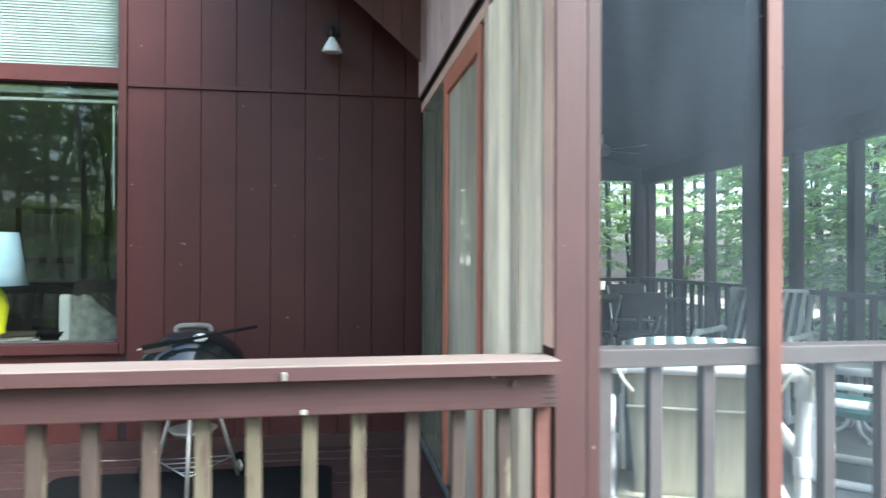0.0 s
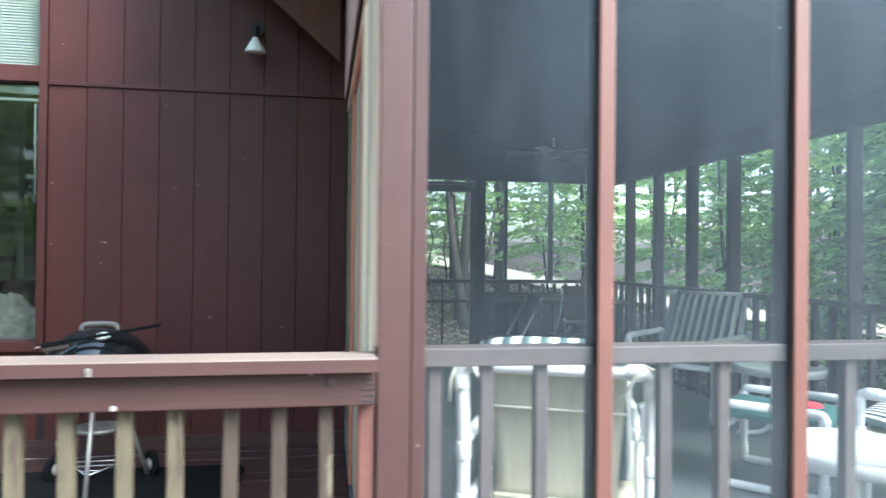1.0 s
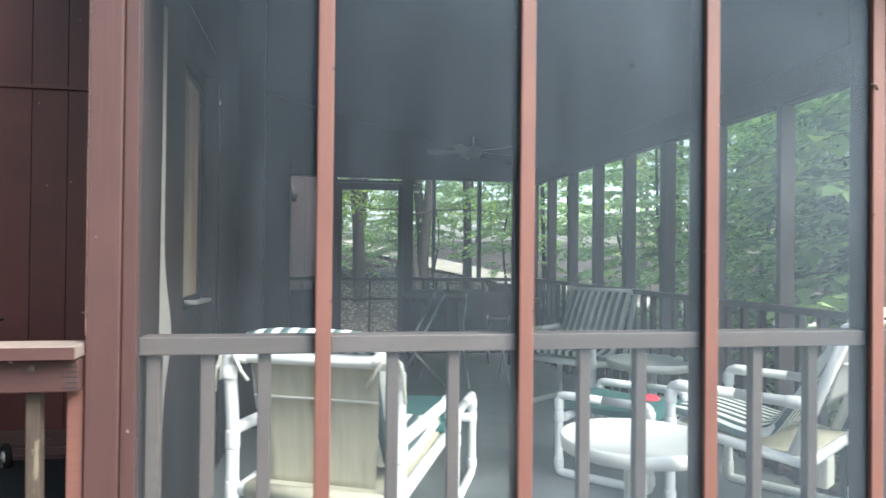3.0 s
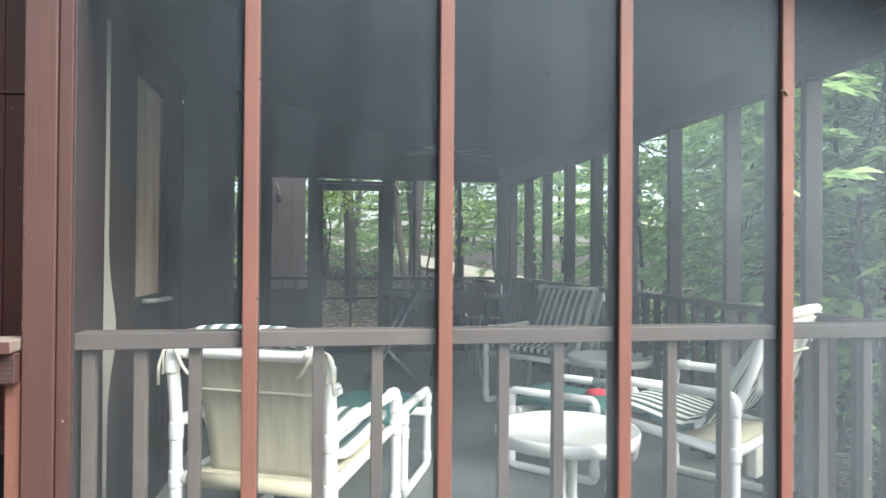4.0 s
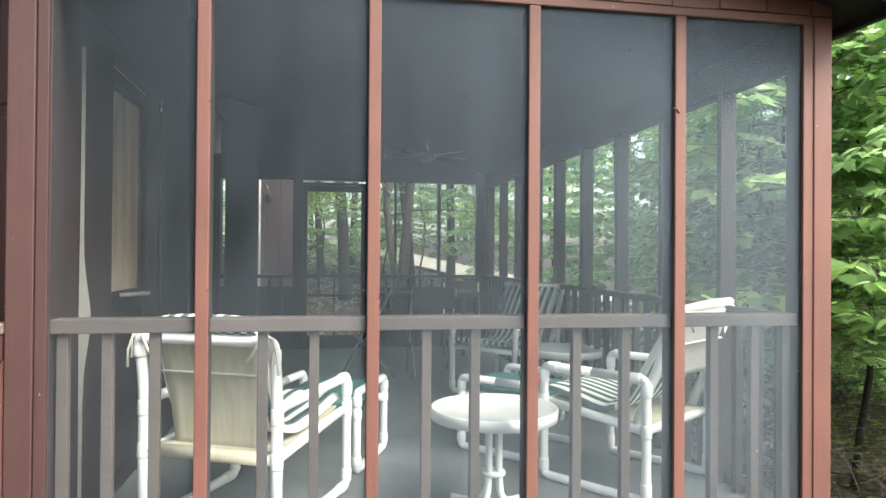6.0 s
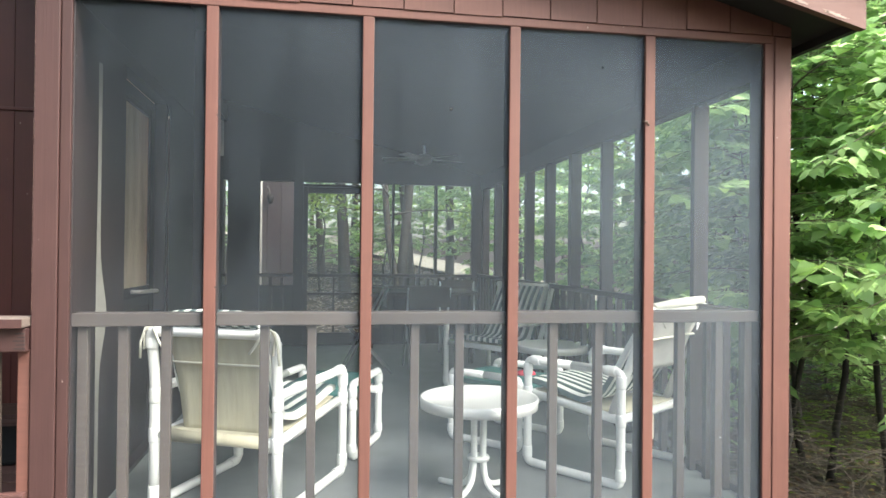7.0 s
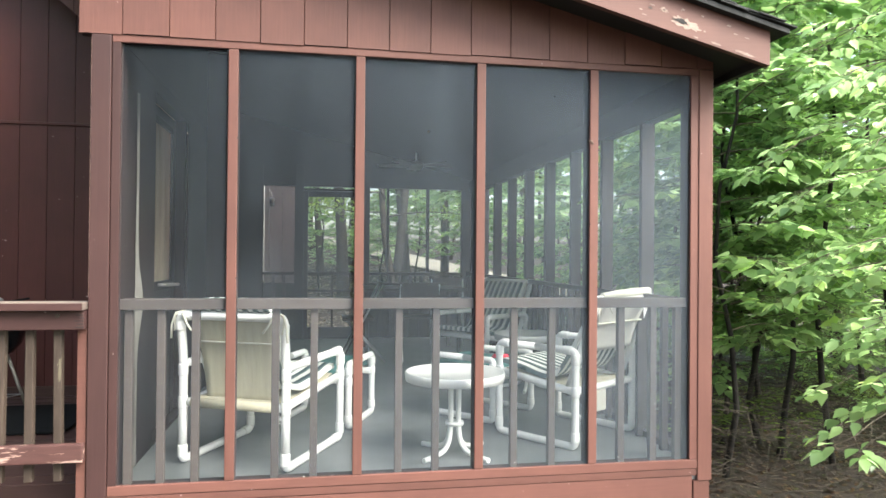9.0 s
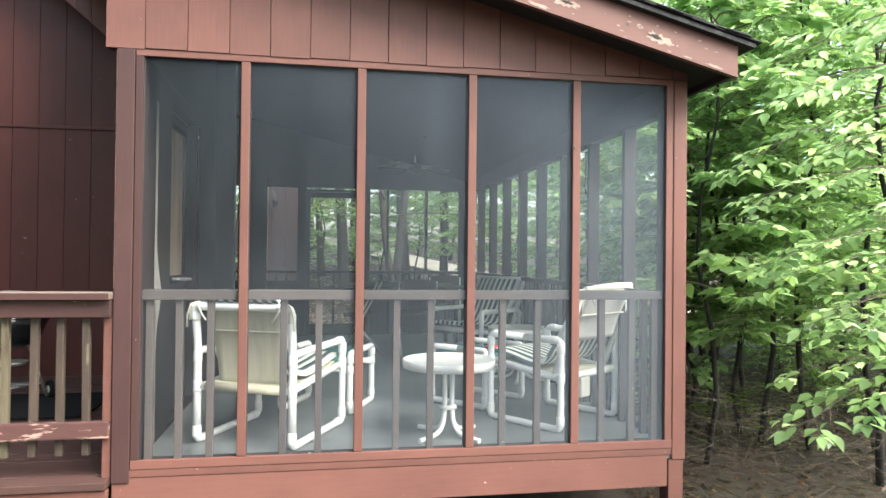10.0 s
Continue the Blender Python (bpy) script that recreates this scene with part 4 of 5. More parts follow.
def pvc_chair(label, H, A, W, D, lean, S, low, upright=True):
    """White pipe armchair; faces +y, stands on z = 0. lean: how far the top bar lies behind the rear legs; S: rear seat bar; low: foot of the back sling."""
    c = empty("patio_chair")
    bx = W if upright else W - 0.035

    def back_y(z):
        if upright:
            return -D - lean * max(0.0, (z - A) / (H - A)) ** 1.5
        return -D + 0.075 - (lean + 0.075) * (z - S) / (H - S)

    for s in (-1, 1):
        x = s * W
        if upright:
            tube_part("side_frame", rounded([(x, -D, A), (x, D, A + 0.01), (x, D, R), (x, -D, R), (x, -D, 0.10)], 0.035), c)
            fittings(c, [((x, -D, A - 0.03), 2), ((x, -D, S), 2), ((x, D, S + 0.06), 2), ((x, -D, 0.07), 2), ((x, D, 0.07), 2), ((x, D, A - 0.045), 2), ((x, D - 0.05, A + 0.01), 1), ((x, D - 0.055, R + 0.002), 1)], R * 1.2, 0.065)
        else:
            tube_part("side_frame", rounded([(x, 0, A), (x, D, A), (x, D, R), (x, -D, R), (x, -D, A), (x, 0.0, A)], 0.035), c)
            tube_part("back_post", [(s * bx, back_y(S), S), (s * bx, back_y(0.6), 0.6), (s * bx, back_y(H), H)], c)
            fittings(c, [((x, -D, A - 0.05), 2), ((x, D, A - 0.05), 2), ((x, -D, S), 2), ((x, D, S + 0.06), 2), ((x, -D, 0.075), 2), ((x, D, 0.075), 2), ((x, D - 0.055, A), 1), ((x, -D + 0.055, A), 1), ((s * bx, back_y(H), H), 0)], R * 1.2, 0.06)
        tube_part("seat_tube", [(x * 0.93, -D + 0.02, S - 0.005), (x * 0.93, D - 0.02, S + 0.05)], c)
    if upright:
        side = [(-W, back_y(z), z) for z in (0.06, S, A, A + 0.35 * (H - A), A + 0.7 * (H - A))]
        path = side + [(-W, back_y(H), H), (W, back_y(H), H)] + [(-p[0], p[1], p[2]) for p in reversed(side)]
        tube_part("back_frame", rounded(path, 0.03), c, R * 1.06)
        fittings(c, [((q * W, back_y(H - 0.05), H - 0.055), 2) for q in (-1, 1)] + [((q * (W - 0.05), back_y(H), H), 0) for q in (-1, 1)], R * 1.24, 0.05)
        tube_part("sling_sleeve", [(-W + 0.05, -D + 0.01, S), (W - 0.05, -D + 0.01, S)], c, R * 1.25, M_SLING)
    else:
        tube_part("top_bar", [(-bx, back_y(H), H), (bx, back_y(H), H)], c)
        tube_part("seat_front_bar", [(-W, D - 0.01, S + 0.05), (W, D - 0.01, S + 0.05)], c)
    tube_part("seat_rear_bar", [(-W, -D + 0.01, S), (W, -D + 0.01, S)], c)
    bm = bmesh.new()
    off = 0.018 if upright else -0.026
    top, sag = H + 0.012, 0.05 if upright else 0.0
    prof = []
    for q in range(13):
        z = top - (top - low) * q / 12
        prof.append((back_y(z) + off + 0.012 * math.sin(math.pi * q / 12) + sag * (q / 12) ** 2, z))
    hw0, hw1 = (W - 0.07, W - 0.105) if upright else (bx - 0.035, bx - 0.06)
    sheet_along(bm, prof, hw0, hw1, 0.005, 10)
    back = part("back_sling", bm, M_SLING if upright else M_PALESLING, c, "cream woven sling back" if upright else "pale woven sling back")
    bm = bmesh.new()
    zs_ = H - 0.135
    sheet_along(bm, [(back_y(zs_) + off - 0.003 + (0.004 if upright else 0), zs_), (back_y(zs_ - 0.006) + off - 0.003 + (0.004 if upright else 0), zs_ - 0.006)], hw0 - 0.006, hw0 - 0.006, 0.011, 4)
    part("sling_seam", bm, M_TIE, back)
    bm = bmesh.new()
    sheet_along(bm, [(-D + 0.02, S + 0.022), (0.0, S + 0.012), (D - 0.02, S + 0.07)], W - 0.045, W - 0.045, 0.006, 8)
    part("seat_sling", bm, M_SLING, c)
    bm = bmesh.new()
    yt = back_y(H)
    over = [(yt - 0.018, H + 0.036), (yt + 0.004, H + 0.060), (yt + 0.032, H + 0.058), (yt + 0.05, H + 0.01)] if upright else [(yt + 0.035, H - 0.005), (yt + 0.045, H - 0.04)]
    prof = smooth_pts(over + [(back_y(0.70) + 0.055, 0.70), (back_y(0.56) + 0.08, 0.56), (-D + 0.15, S + 0.10), (-D + 0.22, S + 0.065), (0.0, S + 0.055), (D - 0.06, S + 0.10), (D + 0.02, S + 0.11)])
    sheet_along(bm, prof, hw0 + 0.005, W - 0.05, 0.026, 12, 0.9)
    cush = part("striped_cushion", bm, M_STRIPE, c, "dark and white striped seat and back cushion")
    for s in (-1, 1):
        x = s * (bx - 0.02)
        bm = bmesh.new()
        tube(bm, [(x - s * 0.01, yt, H + 0.025), (x + s * 0.03, yt - 0.02, H + 0.012), (x + s * 0.05, yt - 0.026, H - 0.05), (x + s * 0.055, yt - 0.022, H - 0.12)], 0.006, 5)
        tube(bm, [(x - s * 0.01, yt, H + 0.025), (x - s * 0.02, yt - 0.03, H + 0.005), (x - s * 0.05, yt - 0.036, H - 0.045), (x - s * 0.075, yt - 0.034, H - 0.075)], 0.006, 5)
        tube(bm, [(x - s * 0.01, yt, H + 0.025), (x + s * 0.035, yt - 0.02, H), (x + s * 0.03, yt - 0.03, H - 0.08)], 0.005, 5)
        part("cushion_tie", bm, M_TIE, cush)
    return tagged(c, label, "chair", "patio chairs")


def pvc_ottoman(label):
    c = empty("ottoman")
    W, D, A = 0.247, 0.239, 0.416
    for s in (-1, 1):
        x = s * W
        tube_part("side_frame", rounded([(x, 0, A), (x, D, A), (x, D, R), (x, -D, R), (x, -D, A), (x, 0.0, A)], 0.03), c)
        fittings(c, [((x, D, 0.305), 2), ((x, -D, 0.305), 2), ((x, D, 0.07), 2), ((x, -D, 0.07), 2), ((x, D, A - 0.045), 2), ((x, -D, A - 0.045), 2)], R * 1.2, 0.05)
    for y in (-D + 0.03, D - 0.03):
        tube_part("cross_bar", [(-W, y, 0.305), (W, y, 0.305)], c)
    bm = bmesh.new()
    sheet_along(bm, smooth_pts([(-D + 0.01, 0.335), (-D + 0.03, 0.36), (0.0, 0.35), (D - 0.03, 0.36), (D - 0.01, 0.335)]), 0.215, 0.215, 0.03, 10, 1.0)
    part("cushion", bm, M_TEAL, c, "flat teal green cushion")
    return tagged(c, label, "ottoman", "ottomans")


def round_table(label, z, r):
    c = empty("side_table")
    bm = bmesh.new()
    lathe(bm, [(0, z - 0.012), (r - 0.03, z - 0.012), (r - 0.012, z - 0.004), (r - 0.004, z), (r, z - 0.008), (r - 0.004, z - 0.05), (r - 0.016, z - 0.052), (r - 0.02, z - 0.02), (0, z - 0.024)], 48)
    part("tabletop", bm, M_TABLE, c)
    for k in range(4):
        a = math.tau * (k + 0.42) / 4
        ca, sa = math.cos(a), math.sin(a)
        pts = [(0.032 * ca, 0.032 * sa, z - 0.02), (0.030 * ca, 0.030 * sa, 0.18), (0.045 * ca, 0.045 * sa, 0.085), (0.09 * ca, 0.09 * sa, 0.035), (0.165 * ca, 0.165 * sa, 0.02), (0.245 * ca, 0.245 * sa, 0.014)]
        bm = bmesh.new()
        tube(bm, [pts[0]] + smooth_pts(pts[1:]), 0.014, 10)
        part("leg", bm, M_TABLE, c)
    bm = bmesh.new()
    lathe(bm, [(0, 0.165), (0.05, 0.165), (0.053, 0.175), (0.05, 0.185), (0, 0.185)], 16)
    part("leg_collar", bm, M_TABLE, c)
    return tagged(c, label, "table", "side tables")


ch1 = pvc_chair("white pipe patio chair with cream sling and striped cushion", 0.785, 0.526, 0.298, 0.341, 0.035, 0.325, 0.335)
ch1.matrix_basis = pose(0.738, 0.637, FZ, 0, 0, -24.8)
ch3 = pvc_chair("white pipe patio chair with short pale sling and striped cushion", 0.862, 0.568, 0.316, 0.281, 0.125, 0.335, 0.56, False)
ch3.matrix_basis = pose(2.56, 0.785, FZ, 0, 0, 35.3)
ch2 = copy_thing(ch3, pose(2.49, 2.89, FZ, 0, 0, 127))
tagged(ch2, "white pipe patio chair with blue-grey striped cushion deep in the porch", "chair", "patio chairs")
tw = pose(2.56, 0.785, FZ, 0, 0, 35.3)
bm = bmesh.new()
tube(bm, [tw @ Vector(p) for p in ((-0.24, -0.405, 0.885), (-0.05, -0.412, 0.893), (0.15, -0.41, 0.897), (0.29, -0.405, 0.90))], [0.018, 0.024, 0.025, 0.021], 12)
tagged(part("rolled_towel", bm, M_TIE), "rolled white towel lying on the chair top bar", "towel")
hb = empty("hanging_bag")
bm = bmesh.new()
box(bm, -0.052, 0.052, -0.024, 0.024, 0.0, 0.13, 0.012)
part("bag_body", bm, M_TIE, hb)
bm = bmesh.new()
tube(bm, smooth_pts([(-0.03, 0, 0.125), (-0.022, 0, 0.15), (0.0, 0, 0.16), (0.022, 0, 0.15), (0.03, 0, 0.125)]), 0.004, 5)
part("bag_loop", bm, M_TIE, hb)
tagged(hb, "small pale cloth bag hanging behind the chair seat", "bag")
hb.matrix_basis = pose(2.675, 0.545, 0.215, 0, 0, 35)
ot1 = pvc_ottoman("white pipe ottoman with a flat teal cushion")
ot1.matrix_basis = pose(1.068, 1.332, FZ, 0, 0, -21.6)
ot2 = copy_thing(ot1, pose(2.175, 1.395, FZ, 0, 0, 42.5))
bm = bmesh.new()
lathe(bm, [(0, 0.0), (0.05, 0.003), (0.065, 0.02), (0.05, 0.04), (0, 0.046)], 16)
rc = part("folded_cloth", bm, M_RED)
rc.matrix_basis = pose(2.27, 1.30, FZ + 0.38)
tagged(rc, "small bundled red cloth on the teal cushion", "cloth")
t1 = round_table("small round white resin side table on curved legs", 0.464, 0.279)
t1.matrix_basis = pose(1.774, 0.417, FZ)
t2 = copy_thing(t1, pose(2.735, 2.19, FZ, 0, 0, 30))

# far dining set
dt = tagged(empty("dining_table", 2.05, 4.6, FZ), "dark folding table near the porch end", "table")
boxpart("tabletop", (-0.6, 0.6, -0.4, 0.4, 0.70, 0.735), M_DARKWOOD, dt, bev=0.008)
for sx in (-0.52, 0.52):
    for sy in (-0.33, 0.33):
        boxpart("leg", (sx - 0.02, sx + 0.02, sy - 0.02, sy + 0.02, 0, 0.70), M_DARKWOOD, dt)


def folding_chair(x, y, rz):
    c = empty("folding_chair", x, y, FZ, rz)
    for s in (-0.2, 0.2):
        for nm, p in (("front_leg", [(s, 0.22, 0.0), (s, -0.2, 0.80)]), ("rear_leg", [(s * 0.9, -0.24, 0.0), (s * 0.9, 0.18, 0.45)])):
            tube_part(nm, p, c, 0.011, M_STEEL)
    boxpart("seat", (-0.2, 0.2, -0.12, 0.2, 0.43, 0.455), M_DARKWOOD, c)
    boxpart("backrest", (-0.2, 0.2, -0.205, -0.185, 0.62, 0.82), M_DARKWOOD, c)
    return tagged(c, "dark folding chair with crossed metal legs", "chair", "folding chairs")


folding_chair(1.45, 3.9, 90)
folding_chair(2.05, 3.95, 0)
folding_chair(2.6, 5.2, 170)

# ceiling fan
fn = tagged(empty("ceiling_fan", 2.15, 4.9, 2.22), "pale ceiling fan at rest under the porch ceiling", "fan")
bm = bmesh.new()
tube(bm, [(0, 0, 0.02), (0, 0, 0.16)], 0.012, 8)
part("down_rod", bm, M_WHITE, fn)
bm = bmesh.new()
lathe(bm, [(0, -0.06), (0.06, -0.055), (0.09, -0.02), (0.09, 0.03), (0.05, 0.055), (0, 0.06)], 20)
part("motor", bm, M_FAN, fn)
for k in range(5):
    a = math.tau * k / 5 + 0.3
    bm = bmesh.new()
    box(bm, 0.09, 0.47, -0.055, 0.055, -0.004, 0.004)
    b_ = part("blade", bm, M_FAN, fn)
    b_.matrix_basis = pose(0, 0, 0, 0, 0, math.degrees(a)) @ pose(0, 0, 0, 10)

# ---- things on the deck ----
def grill():
    c = empty("kettle_grill", -1.232, 1.88, -0.01)
    R0 = 0.25
    bm = bmesh.new()
    lathe(bm, [(0, 0.805), (0.06, 0.799), (0.12, 0.780), (0.18, 0.742), (0.228, 0.69), (R0, 0.645), (R0 + 0.004, 0.638), (R0, 0.634)], 40)
    lid = part("lid", bm, M_BLACK, c, "glossy black domed lid")
    bm = bmesh.new()
    lathe(bm, [(R0 - 0.004, 0.632), (R0 + 0.003, 0.626), (0.228, 0.58), (0.20, 0.50), (0.15, 0.44), (0.08, 0.41), (0, 0.405)], 40)
    part("bowl", bm, M_BLACK, c)
    bm = bmesh.new()
    tube(bm, smooth_pts([(-0.082, 0, 0.785), (-0.080, 0, 0.806), (-0.05, 0, 0.818), (0.05, 0, 0.818), (0.080, 0, 0.806), (0.082, 0, 0.785)]), 0.013, 8)
    part("lid_handle", bm, M_STRIP, lid, "weathered grey-green wooden handle")
    bm = bmesh.new()
    lathe(bm, [(0, 0.012), (0.03, 0.010), (0.034, 0.0), (0, -0.002)], 20)
    v = part("lid_vent", bm, M_WHITE, lid, "pale round lid vent")
    v.matrix_basis = pose(0.055, -0.135, 0.770, 24)
    for q in (-0.016, 0.014):
        bm = bmesh.new()
        lathe(bm, [(0, 0.0125), (0.008, 0.0125), (0.008, 0.0095), (0, 0.0095)], 10, q, 0.004)
        part("vent_hole", bm, M_SOFFIT, v)
    for k in range(3):
        a = math.tau * k / 3 - 1.5
        bm = bmesh.new()
        tube(bm, [(0.11 * math.cos(a), 0.11 * math.sin(a), 0.44), (0.25 * math.cos(a), 0.25 * math.sin(a), 0.0)], 0.011, 10)
        leg = part("leg", bm, M_ALU, c)
        if k:
            wx, wy = 0.262 * math.cos(a), 0.262 * math.sin(a)
            bm = bmesh.new()
            lathe(bm, [(0.0, -0.010), (0.050, -0.010), (0.064, -0.016), (0.070, -0.008), (0.070, 0.008), (0.064, 0.016), (0.050, 0.010), (0.0, 0.010)], 24)
            part("wheel", bm, M_MATBLK, leg, "black plastic wheel").matrix_basis = pose(wx, wy, 0.072, 90, 0, math.degrees(a) + 90)
            bm = bmesh.new()
            lathe(bm, [(0.0, -0.018), (0.028, -0.018), (0.031, -0.013), (0.031, 0.013), (0.028, 0.018), (0.0, 0.018)], 20)
            part("hub_cap", bm, M_ALU, leg, "bright metal hub cap").matrix_basis = pose(wx, wy, 0.072, 90, 0, math.degrees(a) + 90)
    bm = bmesh.new()
    lathe(bm, [(0, 0.285), (0.09, 0.29), (0.115, 0.31), (0.117, 0.31), (0.092, 0.282), (0, 0.277)], 30)
    part("ash_pan", bm, M_ALU, c)
    bm = bmesh.new()
    q = [(0.215 * math.cos(math.tau * k / 3 - 1.5), 0.215 * math.sin(math.tau * k / 3 - 1.5), 0.13) for k in (0, 1, 2, 0)]
    tube(bm, q, 0.004, 6)
    for k in range(1, 4):
        a_, b_, c_ = Vector(q[0]), Vector(q[1]), Vector(q[2])
        tube(bm, [a_.lerp(b_, k / 4), a_.lerp(c_, k / 4)], 0.003, 6)
    part("wire_shelf", bm, M_STEEL, c)
    return tagged(c, "black kettle grill on aluminium tripod legs on the deck", "grill")


grill()
br = tagged(empty("grill_brush", -1.20, 1.70, 0.775), "long handled wooden grill brush resting on the lid", "brush")
br.matrix_basis = pose(-1.17, 1.68, 0.772, 0, -10, 4)
boxpart("handle", (-0.13, 0.27, -0.012, 0.012, -0.007, 0.007), M_MATBLK, br)
boxpart("head", (-0.25, -0.125, -0.022, 0.022, -0.008, 0.012), M_MATBLK, br)
boxpart("bristles", (-0.245, -0.135, -0.018, 0.018, -0.03, -0.0085), M_DARKWOOD, br, "worn dark bristles")
boxpart("scraper", (-0.275, -0.25, -0.02, 0.02, -0.006, 0.0), M_PEEL, br, "tan worn scraper tip")
bm = bmesh.new()
box(bm, -1.95, -0.55, 1.30, 2.13, 0.0, 0.012)
es = [e for e in bm.edges if abs(e.verts[0].co.z - e.verts[1].co.z) > 0.005]
bmesh.ops.bevel(bm, geom=es, offset=0.07, segments=5, affect="EDGES", profile=0.5)
tagged(part("grill_mat", bm, M_MATBLK), "black rubber mat under the grill", "mat")
fl = tagged(empty("flood_lamp", -0.557, YH - 0.02, 2.37), "white conical flood lamp on the dark house wall", "wall lamp")
bm = bmesh.new()
lathe(bm, [(0, 0.012), (0.040, 0.008), (0.058, 0.0), (0.060, 0.012), (0.036, 0.055), (0.022, 0.075), (0.016, 0.09), (0, 0.092)], 24)
s = part("shade", bm, M_WHITE, fl)
s.matrix_basis = pose(0, -0.10, 0, 6)
bm = bmesh.new()
tube(bm, smooth_pts([(0, -0.10, 0.085), (0, -0.09, 0.13), (0, -0.04, 0.17), (0, 0.0, 0.17)]), 0.014, 8)
part("arm", bm, M_INNER, fl)
bm = bmesh.new()
tube(bm, [(0, 0.02, 0.17), (0, -0.015, 0.17)], 0.05, 16)
part("base_plate", bm, M_INNER, fl)

# ---- things in the room ----
lp = tagged(empty("table_lamp", -2.74, 3.25, 0.60), "yellow ceramic table lamp with a pale blue-white shade", "lamp")
bm = bmesh.new()
lathe(bm, [(0, 0), (0.07, 0.0), (0.075, 0.02), (0.06, 0.06), (0.075, 0.15), (0.08, 0.22), (0.06, 0.30), (0.025, 0.34), (0.012, 0.36), (0, 0.36)], 24)
part("base", bm, M_YELLOW, lp)
bm = bmesh.new()
lathe(bm, [(0.135, 0.70), (0.19, 0.35), (0.187, 0.35), (0.132, 0.70)], 32)
part("shade", bm, M_SHADE, lp)
et = tagged(empty("end_table", -2.75, 3.25, 0), "low dark side table under the lamp", "table")
boxpart("tabletop", (-0.35, 0.5, -0.25, 0.25, 0.565, 0.60), M_DARKWOOD, et)
for sx in (-0.3, 0.45):
    for sy in (-0.2, 0.2):
        boxpart("leg", (sx - 0.02, sx + 0.02, sy - 0.02, sy + 0.02, 0, 0.565), M_DARKWOOD, et)
pile = [("magazine", -2.66, -2.40, 0.601, 0.613, 4, M_PAPER, "worn magazine at the bottom of a pile", "magazine"),
        ("magazine", -2.65, -2.42, 0.614, 0.628, -7, M_SLING, "yellowed magazine in a pile on the side table", "magazine"),
        ("book", -2.63, -2.43, 0.629, 0.651, 9, M_DARKWOOD, "dark bound book on top of the magazines", "book")]
for nm, xa, xb, za, zb, rz, m_, lab, cat in pile:
    w = (xb - xa) / 2
    tagged(boxpart(nm, (-w, w, -0.11, 0.11, 0.0, zb - za), m_, bev=0.002), lab, cat).matrix_basis = pose((xa + xb) / 2, 3.14, za, 0, 0, rz)
bk = bmesh.new()
lathe(bk, [(0.0, 0.0), (0.05, 0.0), (0.085, 0.035), (0.10, 0.06), (0.095, 0.06), (0.08, 0.037), (0.045, 0.008), (0.0, 0.008)], 20)
tagged(part("bowl", bk, M_MATBLK), "shallow black bowl on the side table", "bowl").matrix_basis = pose(-2.335, 3.12, 0.601)
sf = tagged(empty("sofa", -2.3, 4.1, 0), "dark upholstered sofa with rounded back", "sofa")
boxpart("sofa_seat", (-0.9, 0.9, -0.4, 0.4, 0.1, 0.45), M_SOFA, sf, bev=0.05)
boxpart("sofa_back", (-0.9, 0.9, 0.2, 0.45, 0.4, 0.92), M_SOFA, sf, bev=0.08)
boxpart("sofa_arm", (-0.95, -0.7, -0.42, 0.3, 0.1, 0.7), M_SOFA, sf, bev=0.07)
for x, rz in ((-0.35, 8), (0.02, -12)):
    boxpart("back_pillow", (-0.21, 0.21, -0.09, 0.09, -0.18, 0.18), M_SOFA, sf, "dark plump back pillow", bev=0.08).matrix_basis = pose(x, 0.08, 0.72, -14, rz * 0.5, rz)
ac = tagged(empty("armchair", -2.02, 3.2, 0), "armchair beside the window under a pale quilt", "armchair")
boxpart("seat_base", (-0.33, 0.22, -0.2, 0.4, 0.0, 0.40), M_SOFA, ac, bev=0.04)
boxpart("back", (-0.30, 0.20, 0.16, 0.34, 0.38, 0.98), M_SOFA, ac, bev=0.07)
bm = bmesh.new()
grid = []
for i in range(19):
    u = i / 18
    x = -0.25 + 0.47 * u
    peak = 0.90 - 0.02 * math.sin(9 * u) if u < 0.22 else 0.90 - 0.34 * (u - 0.22) ** 0.8
    col = []
    for j in range(9):
        v = j / 8
        col.append(bm.verts.new((x + 0.012 * math.sin(7 * v + 5 * u), -0.06 - 0.16 * v * v + 0.022 * math.sin(16 * u + 3 * v), peak - (peak - 0.42) * v)))
    col.insert(0, bm.verts.new((x, 0.13, peak - 0.03)))
    grid.append(col)
for p, q in zip(grid, grid[1:]):
    for j in range(9):
        bm.faces.new((p[j], q[j], q[j + 1], p[j + 1])).smooth = True
part("quilt", bm, M_PILLOW, ac, "pale patterned quilt draped over the chair")
boxpart("folded_edge", (-0.27, -0.20, -0.13, -0.075, 0.40, 0.90), M_PALESLING, ac, "white folded quilt edge", bev=0.025)
pc = tagged(empty("picture", -3.6, 6.49, 1.35), "framed picture on the dim room wall", "picture")
boxpart("frame", (-0.35, 0.35, -0.03, 0.0, -0.3, 0.3), M_DARKWOOD, pc)
boxpart("print", (-0.29, 0.29, -0.034, -0.031, -0.24, 0.24), M_HOUSEIN, pc)

# ---- trees ----
rng = random.Random(5)


def clear(places, gap=1.9):
    """Those places that keep off the lane."""
    return [p for p in places if all((p[0] - x) ** 2 + (p[1] - y) ** 2 > gap * gap for x, y in lane)]


def rvec():
    while True:
        v = Vector((rng.uniform(-1, 1), rng.uniform(-1, 1), rng.uniform(-1, 1)))
        if 0.05 < v.length < 1:
            return v.normalized()


